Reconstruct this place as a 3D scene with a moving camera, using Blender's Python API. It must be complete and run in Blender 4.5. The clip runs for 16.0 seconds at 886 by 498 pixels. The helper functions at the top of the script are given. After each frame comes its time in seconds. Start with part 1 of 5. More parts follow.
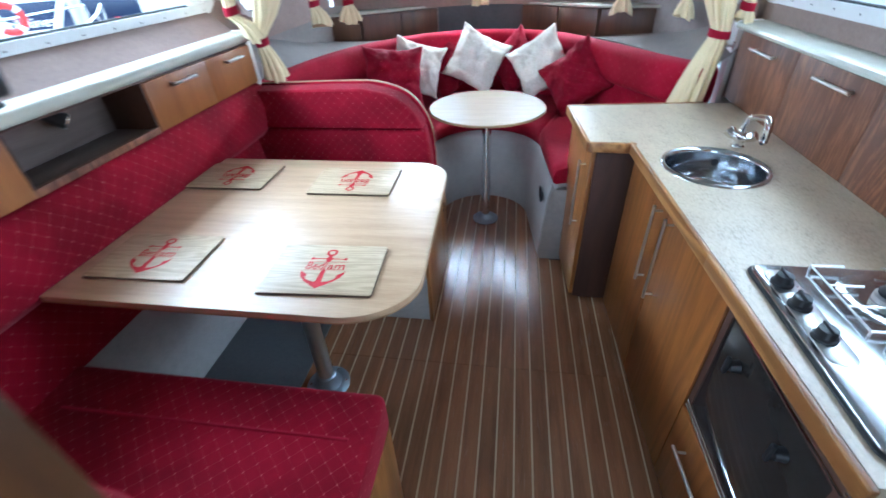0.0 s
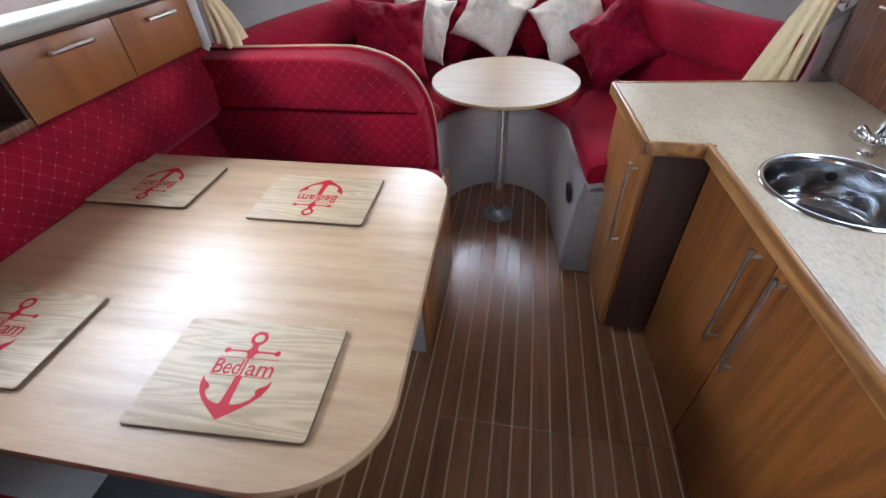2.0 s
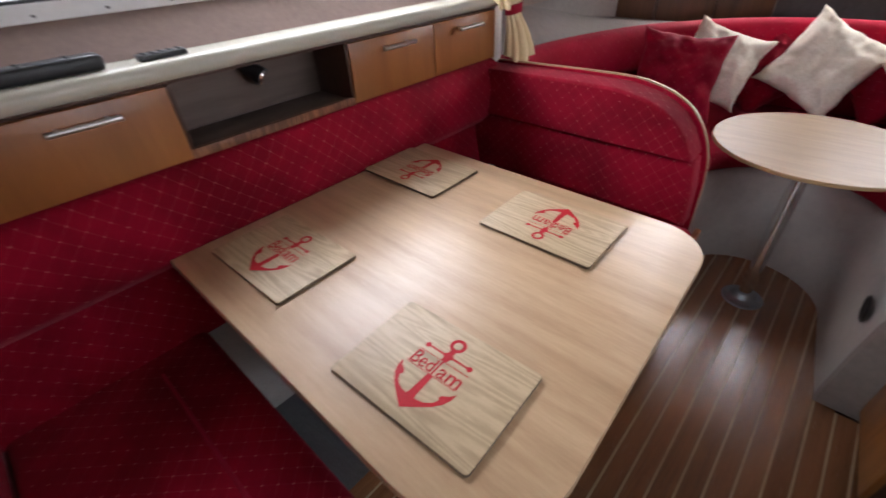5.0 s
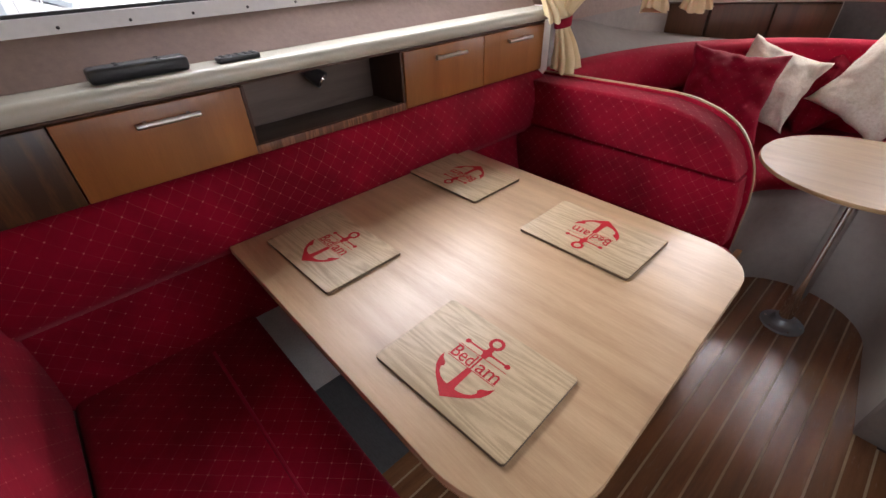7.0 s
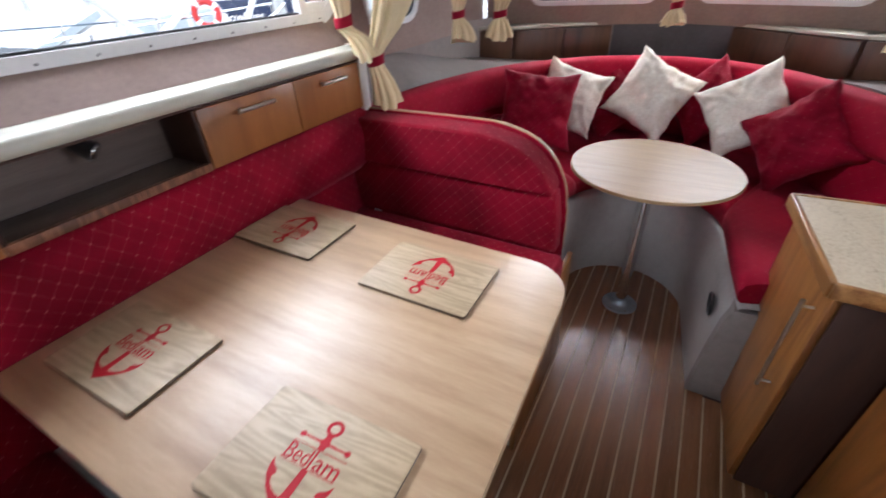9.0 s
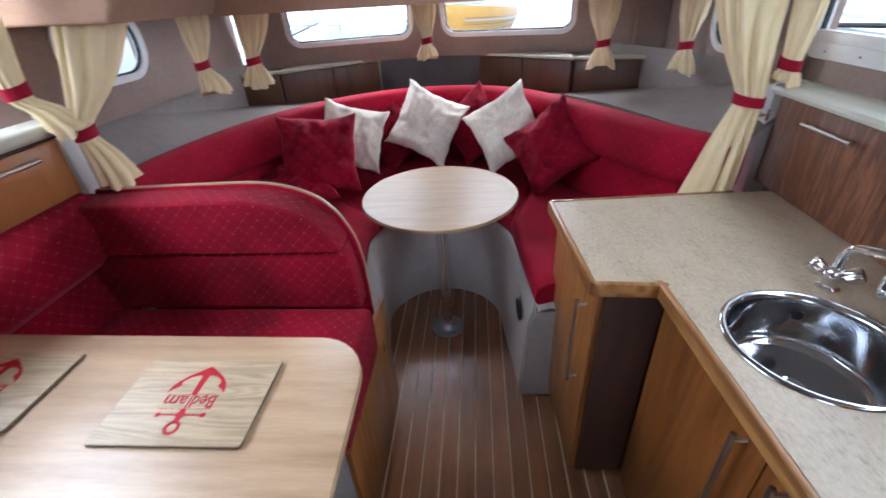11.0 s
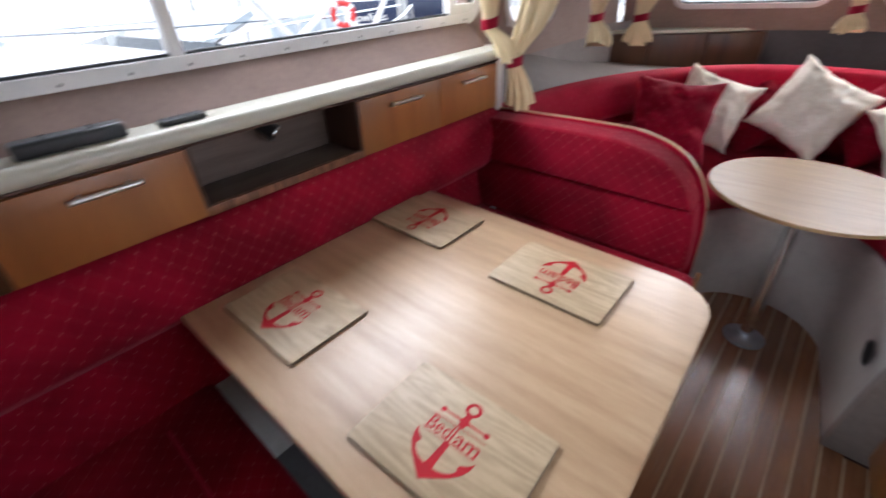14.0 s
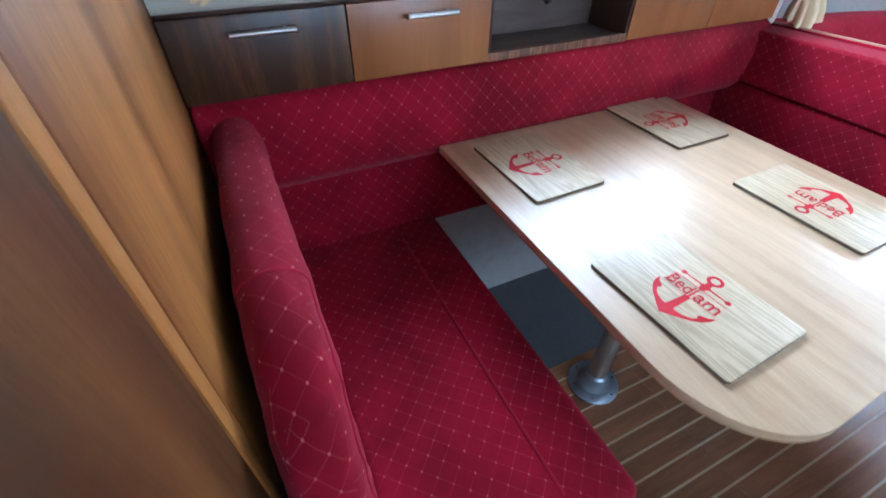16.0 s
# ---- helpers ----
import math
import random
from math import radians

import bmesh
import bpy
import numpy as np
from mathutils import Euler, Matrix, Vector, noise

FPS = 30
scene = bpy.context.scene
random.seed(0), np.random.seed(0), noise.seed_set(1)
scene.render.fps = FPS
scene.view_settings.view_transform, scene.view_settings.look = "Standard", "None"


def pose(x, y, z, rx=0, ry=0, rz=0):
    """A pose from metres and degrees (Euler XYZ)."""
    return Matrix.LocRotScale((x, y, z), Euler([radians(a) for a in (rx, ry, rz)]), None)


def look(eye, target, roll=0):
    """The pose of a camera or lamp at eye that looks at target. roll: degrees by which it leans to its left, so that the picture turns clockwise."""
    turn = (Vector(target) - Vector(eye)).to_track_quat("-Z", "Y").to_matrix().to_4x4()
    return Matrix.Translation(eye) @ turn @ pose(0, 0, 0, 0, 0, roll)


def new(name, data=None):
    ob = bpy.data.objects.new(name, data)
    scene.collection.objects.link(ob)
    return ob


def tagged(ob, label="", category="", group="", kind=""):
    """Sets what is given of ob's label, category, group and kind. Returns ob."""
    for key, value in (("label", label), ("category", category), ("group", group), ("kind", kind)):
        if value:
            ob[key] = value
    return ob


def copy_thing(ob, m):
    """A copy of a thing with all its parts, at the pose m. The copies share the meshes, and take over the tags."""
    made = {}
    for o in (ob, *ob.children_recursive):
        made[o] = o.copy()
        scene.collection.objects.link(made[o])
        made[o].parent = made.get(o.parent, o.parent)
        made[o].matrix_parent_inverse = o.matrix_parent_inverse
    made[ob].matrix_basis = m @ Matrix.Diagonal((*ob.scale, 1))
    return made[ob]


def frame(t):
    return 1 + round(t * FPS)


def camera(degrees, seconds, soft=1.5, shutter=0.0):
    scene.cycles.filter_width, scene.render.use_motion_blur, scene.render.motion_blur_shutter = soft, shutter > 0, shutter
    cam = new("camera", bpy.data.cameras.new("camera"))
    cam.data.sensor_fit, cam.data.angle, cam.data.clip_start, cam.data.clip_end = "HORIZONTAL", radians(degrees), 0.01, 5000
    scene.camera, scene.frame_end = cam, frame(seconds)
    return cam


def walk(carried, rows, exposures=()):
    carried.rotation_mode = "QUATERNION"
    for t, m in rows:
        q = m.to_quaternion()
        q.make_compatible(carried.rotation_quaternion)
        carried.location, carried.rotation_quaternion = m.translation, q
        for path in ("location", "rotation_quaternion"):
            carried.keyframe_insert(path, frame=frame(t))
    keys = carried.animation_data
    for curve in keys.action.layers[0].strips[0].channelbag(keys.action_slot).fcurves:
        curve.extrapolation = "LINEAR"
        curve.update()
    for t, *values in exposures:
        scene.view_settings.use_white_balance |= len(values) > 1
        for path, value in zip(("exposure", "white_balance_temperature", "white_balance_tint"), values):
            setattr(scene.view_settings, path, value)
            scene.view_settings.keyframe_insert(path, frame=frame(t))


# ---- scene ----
cam = camera(92.0, 16.0, soft=1.5, shutter=0.45)
PATH = [
    (0, (0.493, 0.492, 1.599), (0.211, 2.102, 0.447), -3.0),
    (0.5, (0.475, 0.632, 1.517), (0.335, 2.251, 0.35), -4.9),
    (1, (0.467, 0.768, 1.513), (0.302, 2.32, 0.262), -4.3),
    (1.5, (0.445, 0.929, 1.516), (0.167, 2.422, 0.215), -5.9),
    (2, (0.445, 1.012, 1.511), (0.132, 2.508, 0.221), -3.0),
    (2.5, (0.396, 1.065, 1.512), (0.079, 2.561, 0.222), -2.6),
    (3, (0.346, 1.071, 1.492), (-0.017, 2.564, 0.212), -0.8),
    (3.5, (0.36, 1.151, 1.505), (-0.074, 2.642, 0.244), -1.6),
    (4, (0.344, 1.137, 1.528), (-0.489, 2.508, 0.334), -2.5),
    (4.5, (0.358, 1.105, 1.494), (-0.666, 2.338, 0.298), -2.4),
    (5, (0.36, 1.046, 1.507), (-0.764, 2.198, 0.32), -3.3),
    (5.2, (0.366, 1.013, 1.519), (-0.83, 2.114, 0.353), -4.2),
    (7.3, (0.364, 0.991, 1.527), (-0.86, 2.066, 0.366), -2.1),
    (7.5, (0.366, 1.003, 1.528), (-0.846, 2.078, 0.355), -1.8),
    (8, (0.369, 1.011, 1.531), (-0.816, 2.12, 0.363), -1.9),
    (8.5, (0.365, 1.033, 1.544), (-0.734, 2.23, 0.379), -1.8),
    (9, (0.409, 1.143, 1.571), (-0.424, 2.583, 0.462), -2.4),
    (9.5, (0.426, 1.17, 1.584), (-0.345, 2.676, 0.518), -3.2),
    (10, (0.44, 1.195, 1.587), (-0.213, 2.767, 0.537), -2.7),
    (10.2, (0.452, 1.23, 1.592), (-0.091, 2.844, 0.544), -2.5),
    (12.3, (0.602, 1.399, 1.581), (0.689, 3.111, 0.552), -5.9),
    (12.5, (0.585, 1.384, 1.586), (0.664, 3.102, 0.566), -5.4),
    (13, (0.485, 1.316, 1.591), (0.255, 3.032, 0.591), -3.5),
    (13.5, (0.375, 1.181, 1.589), (-0.379, 2.725, 0.565), -3.2),
    (14, (0.317, 1.044, 1.577), (-0.835, 2.265, 0.49), -3.0),
    (14.5, (0.293, 0.916, 1.541), (-1.046, 1.829, 0.37), -1.8),
    (15, (0.267, 0.806, 1.541), (-1.148, 1.579, 0.359), -2.8),
    (15.5, (0.266, 0.719, 1.523), (-1.144, 1.419, 0.289), -1.2),
    (16, (0.298, 0.701, 1.484), (-1.05, 1.36, 0.163), 0.8),
]

EXPOSURE = [(0.0, 0.75, 4700, 1), (0.6, 0.4, 5400, 11), (2.5, 0.25, 5400, 11), (4.0, 0.1, 5400, 14), (5.0, -0.12, 6200, 18), (7.5, -0.12, 6500, 20), (9.0, 0.12, 5800, 15), (10.0, 0.15, 5400, 12), (12.5, 0.1, 5450, 13), (13.5, 0.1, 5200, 10), (14.5, -0.15, 6700, 22), (15.0, 0.05, 5700, 15), (15.5, 0.55, 4950, 8), (16.0, 0.8, 4600, 3)]
walk(cam, [(t, look(eye, target, roll)) for t, eye, target, roll in PATH], EXPOSURE)

LAMP_PORT, LAMP_STAR, LAMP_BOW, LAMP_AFT = 15.5, 9.6, 9.8, 3.0
HAZE = 2.6
# ---------- world, sun, large lights ----------
world = bpy.data.worlds.new("overcast_sky")
scene.world = world
world.use_nodes = True
wn = world.node_tree.nodes
sky = wn.new("ShaderNodeTexSky")
sky.sky_type = 'NISHITA'
sky.sun_disc = False
sky.sun_elevation, sky.sun_rotation = radians(65), radians(170)
sky.air_density, sky.dust_density = 1.0, 4.0
world.node_tree.links.new(sky.outputs[0], wn["Background"].inputs[0])
wn["Background"].inputs[1].default_value = 0.15
sun = new("sun", bpy.data.lights.new("sun", 'SUN'))
sun.data.energy, sun.data.angle, sun.data.color = 5.0, radians(14), (1.0, 0.95, 0.88)
sun.matrix_world = look((1.0, -4.0, 13.0), (0, 2, 0))


def window_lamp(name, eye, target, w, h, watts, color=(0.95, 0.98, 1.0)):
    """Sky light that comes in through one opening."""
    lamp = new(name, bpy.data.lights.new(name, 'AREA'))
    lamp.data.shape, lamp.data.size, lamp.data.size_y = 'RECTANGLE', w, h
    lamp.data.energy, lamp.data.color = watts, color
    lamp.matrix_world = look(eye, target)
    return lamp


window_lamp("sky_light_port", (-1.06, 1.98, 1.755), (0.2, 1.98, 1.10), 1.30, 0.26, LAMP_PORT)
window_lamp("sky_light_starboard", (1.80, 2.0, 1.77), (0.2, 1.9, 1.05), 1.75, 0.28, LAMP_STAR)
window_lamp("sky_light_bow_a", (-0.28, 4.58, 1.62), (0.1, 3.3, 0.9), 0.7, 0.14, LAMP_BOW, (1.0, 0.99, 0.96))
window_lamp("sky_light_bow_b", (0.76, 4.56, 1.61), (0.4, 3.3, 0.9), 0.74, 0.14, LAMP_BOW, (1.0, 0.99, 0.96))
# assumed companionway, out of view: lamp added to brighten the sole and galley
window_lamp("sky_light_companionway", (0.535, -0.90, 1.25), (0.45, 1.6, 0.1), 0.78, 1.1, LAMP_AFT, (1.0, 0.97, 0.92))

# ---------- materials ----------


def material(name, base, rough=0.5, metal=0.0, spec=0.5):
    m = bpy.data.materials.new(name)
    m.use_nodes = True
    b = m.node_tree.nodes["Principled BSDF"]
    b.inputs["Base Color"].default_value = (*base, 1)
    b.inputs["Roughness"].default_value = rough
    b.inputs["Metallic"].default_value = metal
    b.inputs["Specular IOR Level"].default_value = spec
    return m, m.node_tree.nodes, m.node_tree.links, b


def ramp(n, stops):
    r = n.new("ShaderNodeValToRGB")
    e = r.color_ramp.elements
    while len(e) < len(stops):
        e.new(0.5)
    for el, (p, c) in zip(e, stops):
        el.position, el.color = p, (*c, 1)
    return r


def mapped(n, l, scale, source="Object", rot=(0, 0, 0)):
    tc, mp = n.new("ShaderNodeTexCoord"), n.new("ShaderNodeMapping")
    l.new(tc.outputs[source], mp.inputs[0])
    mp.inputs["Scale"].default_value = scale
    mp.inputs["Rotation"].default_value = rot
    return mp


def noise_node(n, l, vec, scale, detail=4, rough=0.6, distort=0.0):
    t = n.new("ShaderNodeTexNoise")
    l.new(vec.outputs[0], t.inputs["Vector"])
    t.inputs["Scale"].default_value, t.inputs["Detail"].default_value = scale, detail
    t.inputs["Roughness"].default_value, t.inputs["Distortion"].default_value = rough, distort
    return t


def mixrgb(n, l, mode, fac, a, b):
    m = n.new("ShaderNodeMix")
    m.data_type, m.blend_type = 'RGBA', mode
    for sock, v in ((m.inputs[0], fac), (m.inputs[6], a), (m.inputs[7], b)):
        if isinstance(v, (int, float)):
            sock.default_value = v
        elif isinstance(v, tuple):
            sock.default_value = (*v, 1)
        else:
            l.new(v, sock)
    return m.outputs[2]


def mathn(n, l, op, a, b=None, c=None):
    m = n.new("ShaderNodeMath")
    m.operation = op
    for sock, v in zip(m.inputs, (a, b, c)):
        if v is None:
            continue
        if isinstance(v, (int, float)):
            sock.default_value = v
        else:
            l.new(v, sock)
    return m.outputs[0]


def bump(n, l, b, height, strength=0.2, dist=0.002):
    k = n.new("ShaderNodeBump")
    k.inputs["Strength"].default_value, k.inputs["Distance"].default_value = strength, dist
    l.new(height, k.inputs["Height"])
    l.new(k.outputs[0], b.inputs["Normal"])


def wood(name, light, dark, along="z", rough=0.38, fine=1.0, contrast=0.5, object_random=0.0, coat=0.0, waves=0.35, rings=16.0, broadly=0.9):
    """Veneer or solid timber: soft streaks, cathedral figure, pores and fibres."""
    m, n, l, b = material(name, light, rough)
    squeeze = {"x": (1.2, 14, 14), "y": (14, 1.2, 14), "z": (14, 14, 1.2)}[along]
    mp = mapped(n, l, tuple(s * fine for s in squeeze))
    if object_random:
        oi = n.new("ShaderNodeObjectInfo")
        sh = n.new("ShaderNodeVectorMath")
        sh.operation = 'SCALE'
        cx = n.new("ShaderNodeCombineXYZ")
        for s in cx.inputs:
            l.new(oi.outputs["Random"], s)
        l.new(cx.outputs[0], sh.inputs[0])
        sh.inputs["Scale"].default_value = 37.0
        l.new(sh.outputs[0], mp.inputs["Location"])
    broad = noise_node(n, l, mp, 0.42, 2, 0.4, 0.15)
    streak = noise_node(n, l, mp, 1.9, 3, 0.55)
    pores = noise_node(n, l, mp, 9.0, 4, 0.7)
    fibre = noise_node(n, l, mp, 34.0, 3, 0.7)
    wave = mathn(n, l, 'SINE', mathn(n, l, 'MULTIPLY', mathn(n, l, 'MULTIPLY_ADD', pores.outputs[0], 0.05, broad.outputs[0]), rings * 6.2832))
    fr = mathn(n, l, 'MULTIPLY', mathn(n, l, 'MULTIPLY_ADD', wave, 0.5, 0.5), streak.outputs[0])
    f1 = mathn(n, l, 'MULTIPLY_ADD', fr, 0.75 * waves, mathn(n, l, 'MULTIPLY_ADD', streak.outputs[0], broadly, 0.03 - broadly * 0.5))
    f2 = mathn(n, l, 'MULTIPLY_ADD', pores.outputs[0], contrast * 0.55, f1)
    f2 = mathn(n, l, 'MULTIPLY_ADD', fibre.outputs[0], contrast * 0.75, f2)
    r = ramp(n, [(0.15, light), (0.78, dark)])
    l.new(f2, r.inputs[0])
    col = r.outputs[0]
    if object_random:
        oi2 = n.new("ShaderNodeObjectInfo")
        v = mathn(n, l, 'MULTIPLY_ADD', oi2.outputs["Random"], object_random, 1 - object_random / 2)
        hs = n.new("ShaderNodeHueSaturation")
        l.new(v, hs.inputs["Value"])
        l.new(col, hs.inputs["Color"])
        col = hs.outputs[0]
    l.new(col, b.inputs["Base Color"])
    b.inputs["Coat Weight"].default_value = coat
    b.inputs["Coat Roughness"].default_value = 0.18
    rr = mathn(n, l, 'MULTIPLY_ADD', pores.outputs[0], 0.15, rough - 0.07)
    l.new(rr, b.inputs["Roughness"])
    bump(n, l, b, fibre.outputs[0], 0.14, 0.001)
    return m


def velour(name, base, deep, pattern=0.6, pitch=0.036):
    """Crimson upholstery with a woven gold diamond trellis."""
    m, n, l, b = material(name, base, 0.85, 0, 0.12)
    tc = n.new("ShaderNodeTexCoord")
    sep = n.new("ShaderNodeSeparateXYZ")
    l.new(tc.outputs["UV"], sep.inputs[0])
    u = mathn(n, l, 'DIVIDE', mathn(n, l, 'ADD', sep.outputs[0], sep.outputs[1]), pitch * 1.3)
    v = mathn(n, l, 'DIVIDE', mathn(n, l, 'SUBTRACT', sep.outputs[0], sep.outputs[1]), pitch * 1.3)

    def line(a, c):
        away = mathn(n, l, 'ABSOLUTE', mathn(n, l, 'SUBTRACT', mathn(n, l, 'FRACT', a), 0.5))
        thin = mathn(n, l, 'GREATER_THAN', away, 0.477)
        dash = mathn(n, l, 'GREATER_THAN', mathn(n, l, 'FRACT', mathn(n, l, 'MULTIPLY', c, 9.0)), 0.34)
        return mathn(n, l, 'MULTIPLY', thin, dash), away

    (la, wa), (lb, wb) = line(u, v), line(v, u)
    knot = mathn(n, l, 'GREATER_THAN', mathn(n, l, 'ADD', wa, wb), 0.93)
    any_line = mathn(n, l, 'MAXIMUM', la, lb)
    wear = noise_node(n, l, mapped(n, l, (1, 1, 1)), 9.0, 3)
    weight = mathn(n, l, 'MULTIPLY', any_line, mathn(n, l, 'MULTIPLY_ADD', wear.outputs[0], pattern * 1.0, -0.28 * pattern))
    weight = mathn(n, l, 'MAXIMUM', weight, mathn(n, l, 'MULTIPLY', knot, pattern * 1.1))
    nap = noise_node(n, l, mapped(n, l, (1, 1, 1)), 3.2, 4, 0.6)
    fluff = noise_node(n, l, mapped(n, l, (1, 1, 1)), 700.0, 2)
    r = ramp(n, [(0.34, deep), (0.66, base)])
    l.new(nap.outputs[0], r.inputs[0])
    col = mixrgb(n, l, 'MIX', weight, r.outputs[0], (0.55, 0.22, 0.17))
    l.new(col, b.inputs["Base Color"])
    b.inputs["Sheen Weight"].default_value = 0.14
    b.inputs["Sheen Roughness"].default_value = 0.45
    b.inputs["Sheen Tint"].default_value = (0.9, 0.25, 0.3, 1)
    bump(n, l, b, fluff.outputs[0], 0.25, 0.001)
    return m


def cloth(name, base, dark, scale=900.0, rough=0.9, weave=0.3, blotch=14.0):
    m, n, l, b = material(name, base, rough, 0, 0.2)
    mp = mapped(n, l, (1, 1, 1))
    a, c = noise_node(n, l, mp, blotch, 4), noise_node(n, l, mp, scale, 2)
    r = ramp(n, [(0.3, dark), (0.7, base)])
    l.new(mathn(n, l, 'MULTIPLY_ADD', c.outputs[0], 0.35, mathn(n, l, 'MULTIPLY', a.outputs[0], 0.65)), r.inputs[0])
    l.new(r.outputs[0], b.inputs["Base Color"])
    bump(n, l, b, c.outputs[0], weave, 0.002)
    return m


def speckle(name, a, c, d, scale, rough=0.4, bumpy=0.05, detail=5, stretch=(1, 1, 1)):
    """Two-scale mottling: stone laminate, gelcoat, lining, plastic."""
    m, n, l, b = material(name, a, rough)
    mp = mapped(n, l, stretch)
    t1, t2 = noise_node(n, l, mp, scale, detail, 0.7), noise_node(n, l, mp, scale * 0.13, 3)
    r = ramp(n, [(0.33, d), (0.47, c), (0.62, a)])
    l.new(mathn(n, l, 'MULTIPLY_ADD', t2.outputs[0], 0.35, mathn(n, l, 'MULTIPLY', t1.outputs[0], 0.68)), r.inputs[0])
    l.new(r.outputs[0], b.inputs["Base Color"])
    l.new(mathn(n, l, 'MULTIPLY_ADD', t1.outputs[0], 0.16, rough - 0.08), b.inputs["Roughness"])
    bump(n, l, b, t1.outputs[0], bumpy, 0.002)
    return m


def metal(name, base, rough, streak=(1, 1, 1), vary=0.14):
    m, n, l, b = material(name, base, rough, 1.0)
    t = noise_node(n, l, mapped(n, l, streak), 60.0, 3)
    l.new(mathn(n, l, 'MULTIPLY_ADD', t.outputs[0], vary, max(rough - vary / 2, 0.02)), b.inputs["Roughness"])
    return m


M = {}
M["red"] = velour("crimson_trellis_velour", (0.285, 0.003, 0.020), (0.14, 0.0012, 0.009), 0.50)
M["red_plain"] = velour("crimson_velour_bow", (0.36, 0.004, 0.028), (0.235, 0.002, 0.015), 0.20, 0.046)
M["red_pillow"] = velour("crimson_cushion_cover", (0.27, 0.003, 0.022), (0.15, 0.001, 0.010), 0.26, 0.042)
M["cream_pillow"] = cloth("cream_chenille", (0.97, 0.93, 0.82), (0.70, 0.63, 0.51), 190.0, 0.95, 1.0, 75.0)
M["curtain"] = cloth("cream_curtain_cotton", (0.82, 0.69, 0.43), (0.72, 0.59, 0.35), 800.0, 0.9, 0.15, 5.0)
M["tie"] = cloth("crimson_tieback", (0.33, 0.006, 0.03), (0.22, 0.003, 0.016), 600.0, 0.8, 0.3)
M["table"] = wood("pale_oak_laminate", (0.60, 0.42, 0.25), (0.35, 0.21, 0.105), "x", 0.42, 0.6, 0.55, 0, 0.78, 0.32, 12)
M["table"].node_tree.nodes["Principled BSDF"].inputs["Coat Roughness"].default_value = 0.38
M["round"] = wood("oak_veneer_round", (0.34, 0.218, 0.108), (0.27, 0.168, 0.080), "x", 0.38, 0.8, 0.5, 0, 0.0, 0.7, 22)
M["round"].node_tree.nodes["Principled BSDF"].inputs["Specular IOR Level"].default_value = 0.28
M["edge"] = wood("table_edge_band", (0.46, 0.29, 0.15), (0.30, 0.17, 0.08), "x", 0.4, 1.0)
M["mat"] = wood("ash_placemat", (0.60, 0.46, 0.29), (0.34, 0.25, 0.145), "x", 0.45, 2.4, 0.55, 0.08, 0, 0.75, 18, 0.3)
M["mat_edge"] = wood("placemat_edge", (0.17, 0.12, 0.08), (0.10, 0.07, 0.045), "x", 0.55)
M["anchor"] = speckle("red_vinyl_print", (0.46, 0.005, 0.014), (0.40, 0.004, 0.012), (0.30, 0.003, 0.009), 260.0, 0.55)
M["anchor"].node_tree.nodes["Principled BSDF"].inputs["Specular IOR Level"].default_value = 0.25
M["plank"] = wood("teak_plank", (0.335, 0.162, 0.076), (0.145, 0.066, 0.030), "y", 0.25, 1.0, 0.5, 0.25, 0.5, 0.2)
M["strip"] = wood("holly_strip", (0.58, 0.43, 0.26), (0.45, 0.32, 0.18), "y", 0.32, 1.0, 0.4)
M["oak"] = wood("honey_oak_veneer", (0.34, 0.140, 0.034), (0.135, 0.044, 0.010), "z", 0.33, 0.6, 0.45, 0.12, 0.2, 0.55, 18, 0.45)
# base cupboard fronts: the honey oak taken redder and darker
M["oak_base"] = wood("russet_oak_front", (0.275, 0.098, 0.020), (0.10, 0.031, 0.006), "z", 0.33, 0.6, 0.45, 0.12, 0.2, 0.55, 18, 0.45)
M["oak_x"] = wood("honey_oak_lipping", (0.47, 0.235, 0.075), (0.20, 0.080, 0.020), "y", 0.36, 1.1, 0.5, 0, 0.2, 1.3, 9, 0.5)
M["locker"] = wood("locker_front_veneer", (0.33, 0.125, 0.033), (0.16, 0.054, 0.013), "z", 0.34, 0.55, 0.4, 0.12, 0.15, 0.45, 7, 0.3)
M["walnut"] = wood("brown_oak_locker", (0.33, 0.140, 0.066), (0.11, 0.040, 0.018), "z", 0.42, 0.65, 0.7, 0.10, 0.0, 1.3, 42, 0.35)
M["dark_wood"] = wood("dark_brown_wood", (0.062, 0.022, 0.011), (0.034, 0.012, 0.006), "z", 0.6, 0.8)
# bow lockers: the shadow they sit in is put into this dark teak
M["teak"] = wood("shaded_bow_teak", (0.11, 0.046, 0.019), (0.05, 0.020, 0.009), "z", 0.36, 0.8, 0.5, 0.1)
M["pale_edge"] = wood("pale_oak_edging", (0.52, 0.35, 0.20), (0.38, 0.24, 0.12), "x", 0.4)
M["panel"] = wood("bulkhead_ash_veneer", (0.36, 0.148, 0.033), (0.15, 0.050, 0.010), "z", 0.36, 0.5, 0.55, 0.1, 0.1, 0.7, 6, 0.4)
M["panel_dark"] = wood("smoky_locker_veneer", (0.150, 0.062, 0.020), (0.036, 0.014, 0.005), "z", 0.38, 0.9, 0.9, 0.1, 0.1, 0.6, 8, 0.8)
# the bulkhead veneer at about a third of its brightness, for the end panel
M["panel_brown"] = wood("bulkhead_end_veneer", (0.120, 0.045, 0.010), (0.042, 0.014, 0.003), "z", 0.38, 0.5, 0.6, 0.1, 0.1, 0.9, 6, 0.6)
M["cubby"] = wood("grey_brown_cubby_back", (0.13, 0.088, 0.068), (0.065, 0.042, 0.032), "y", 0.5, 0.9)
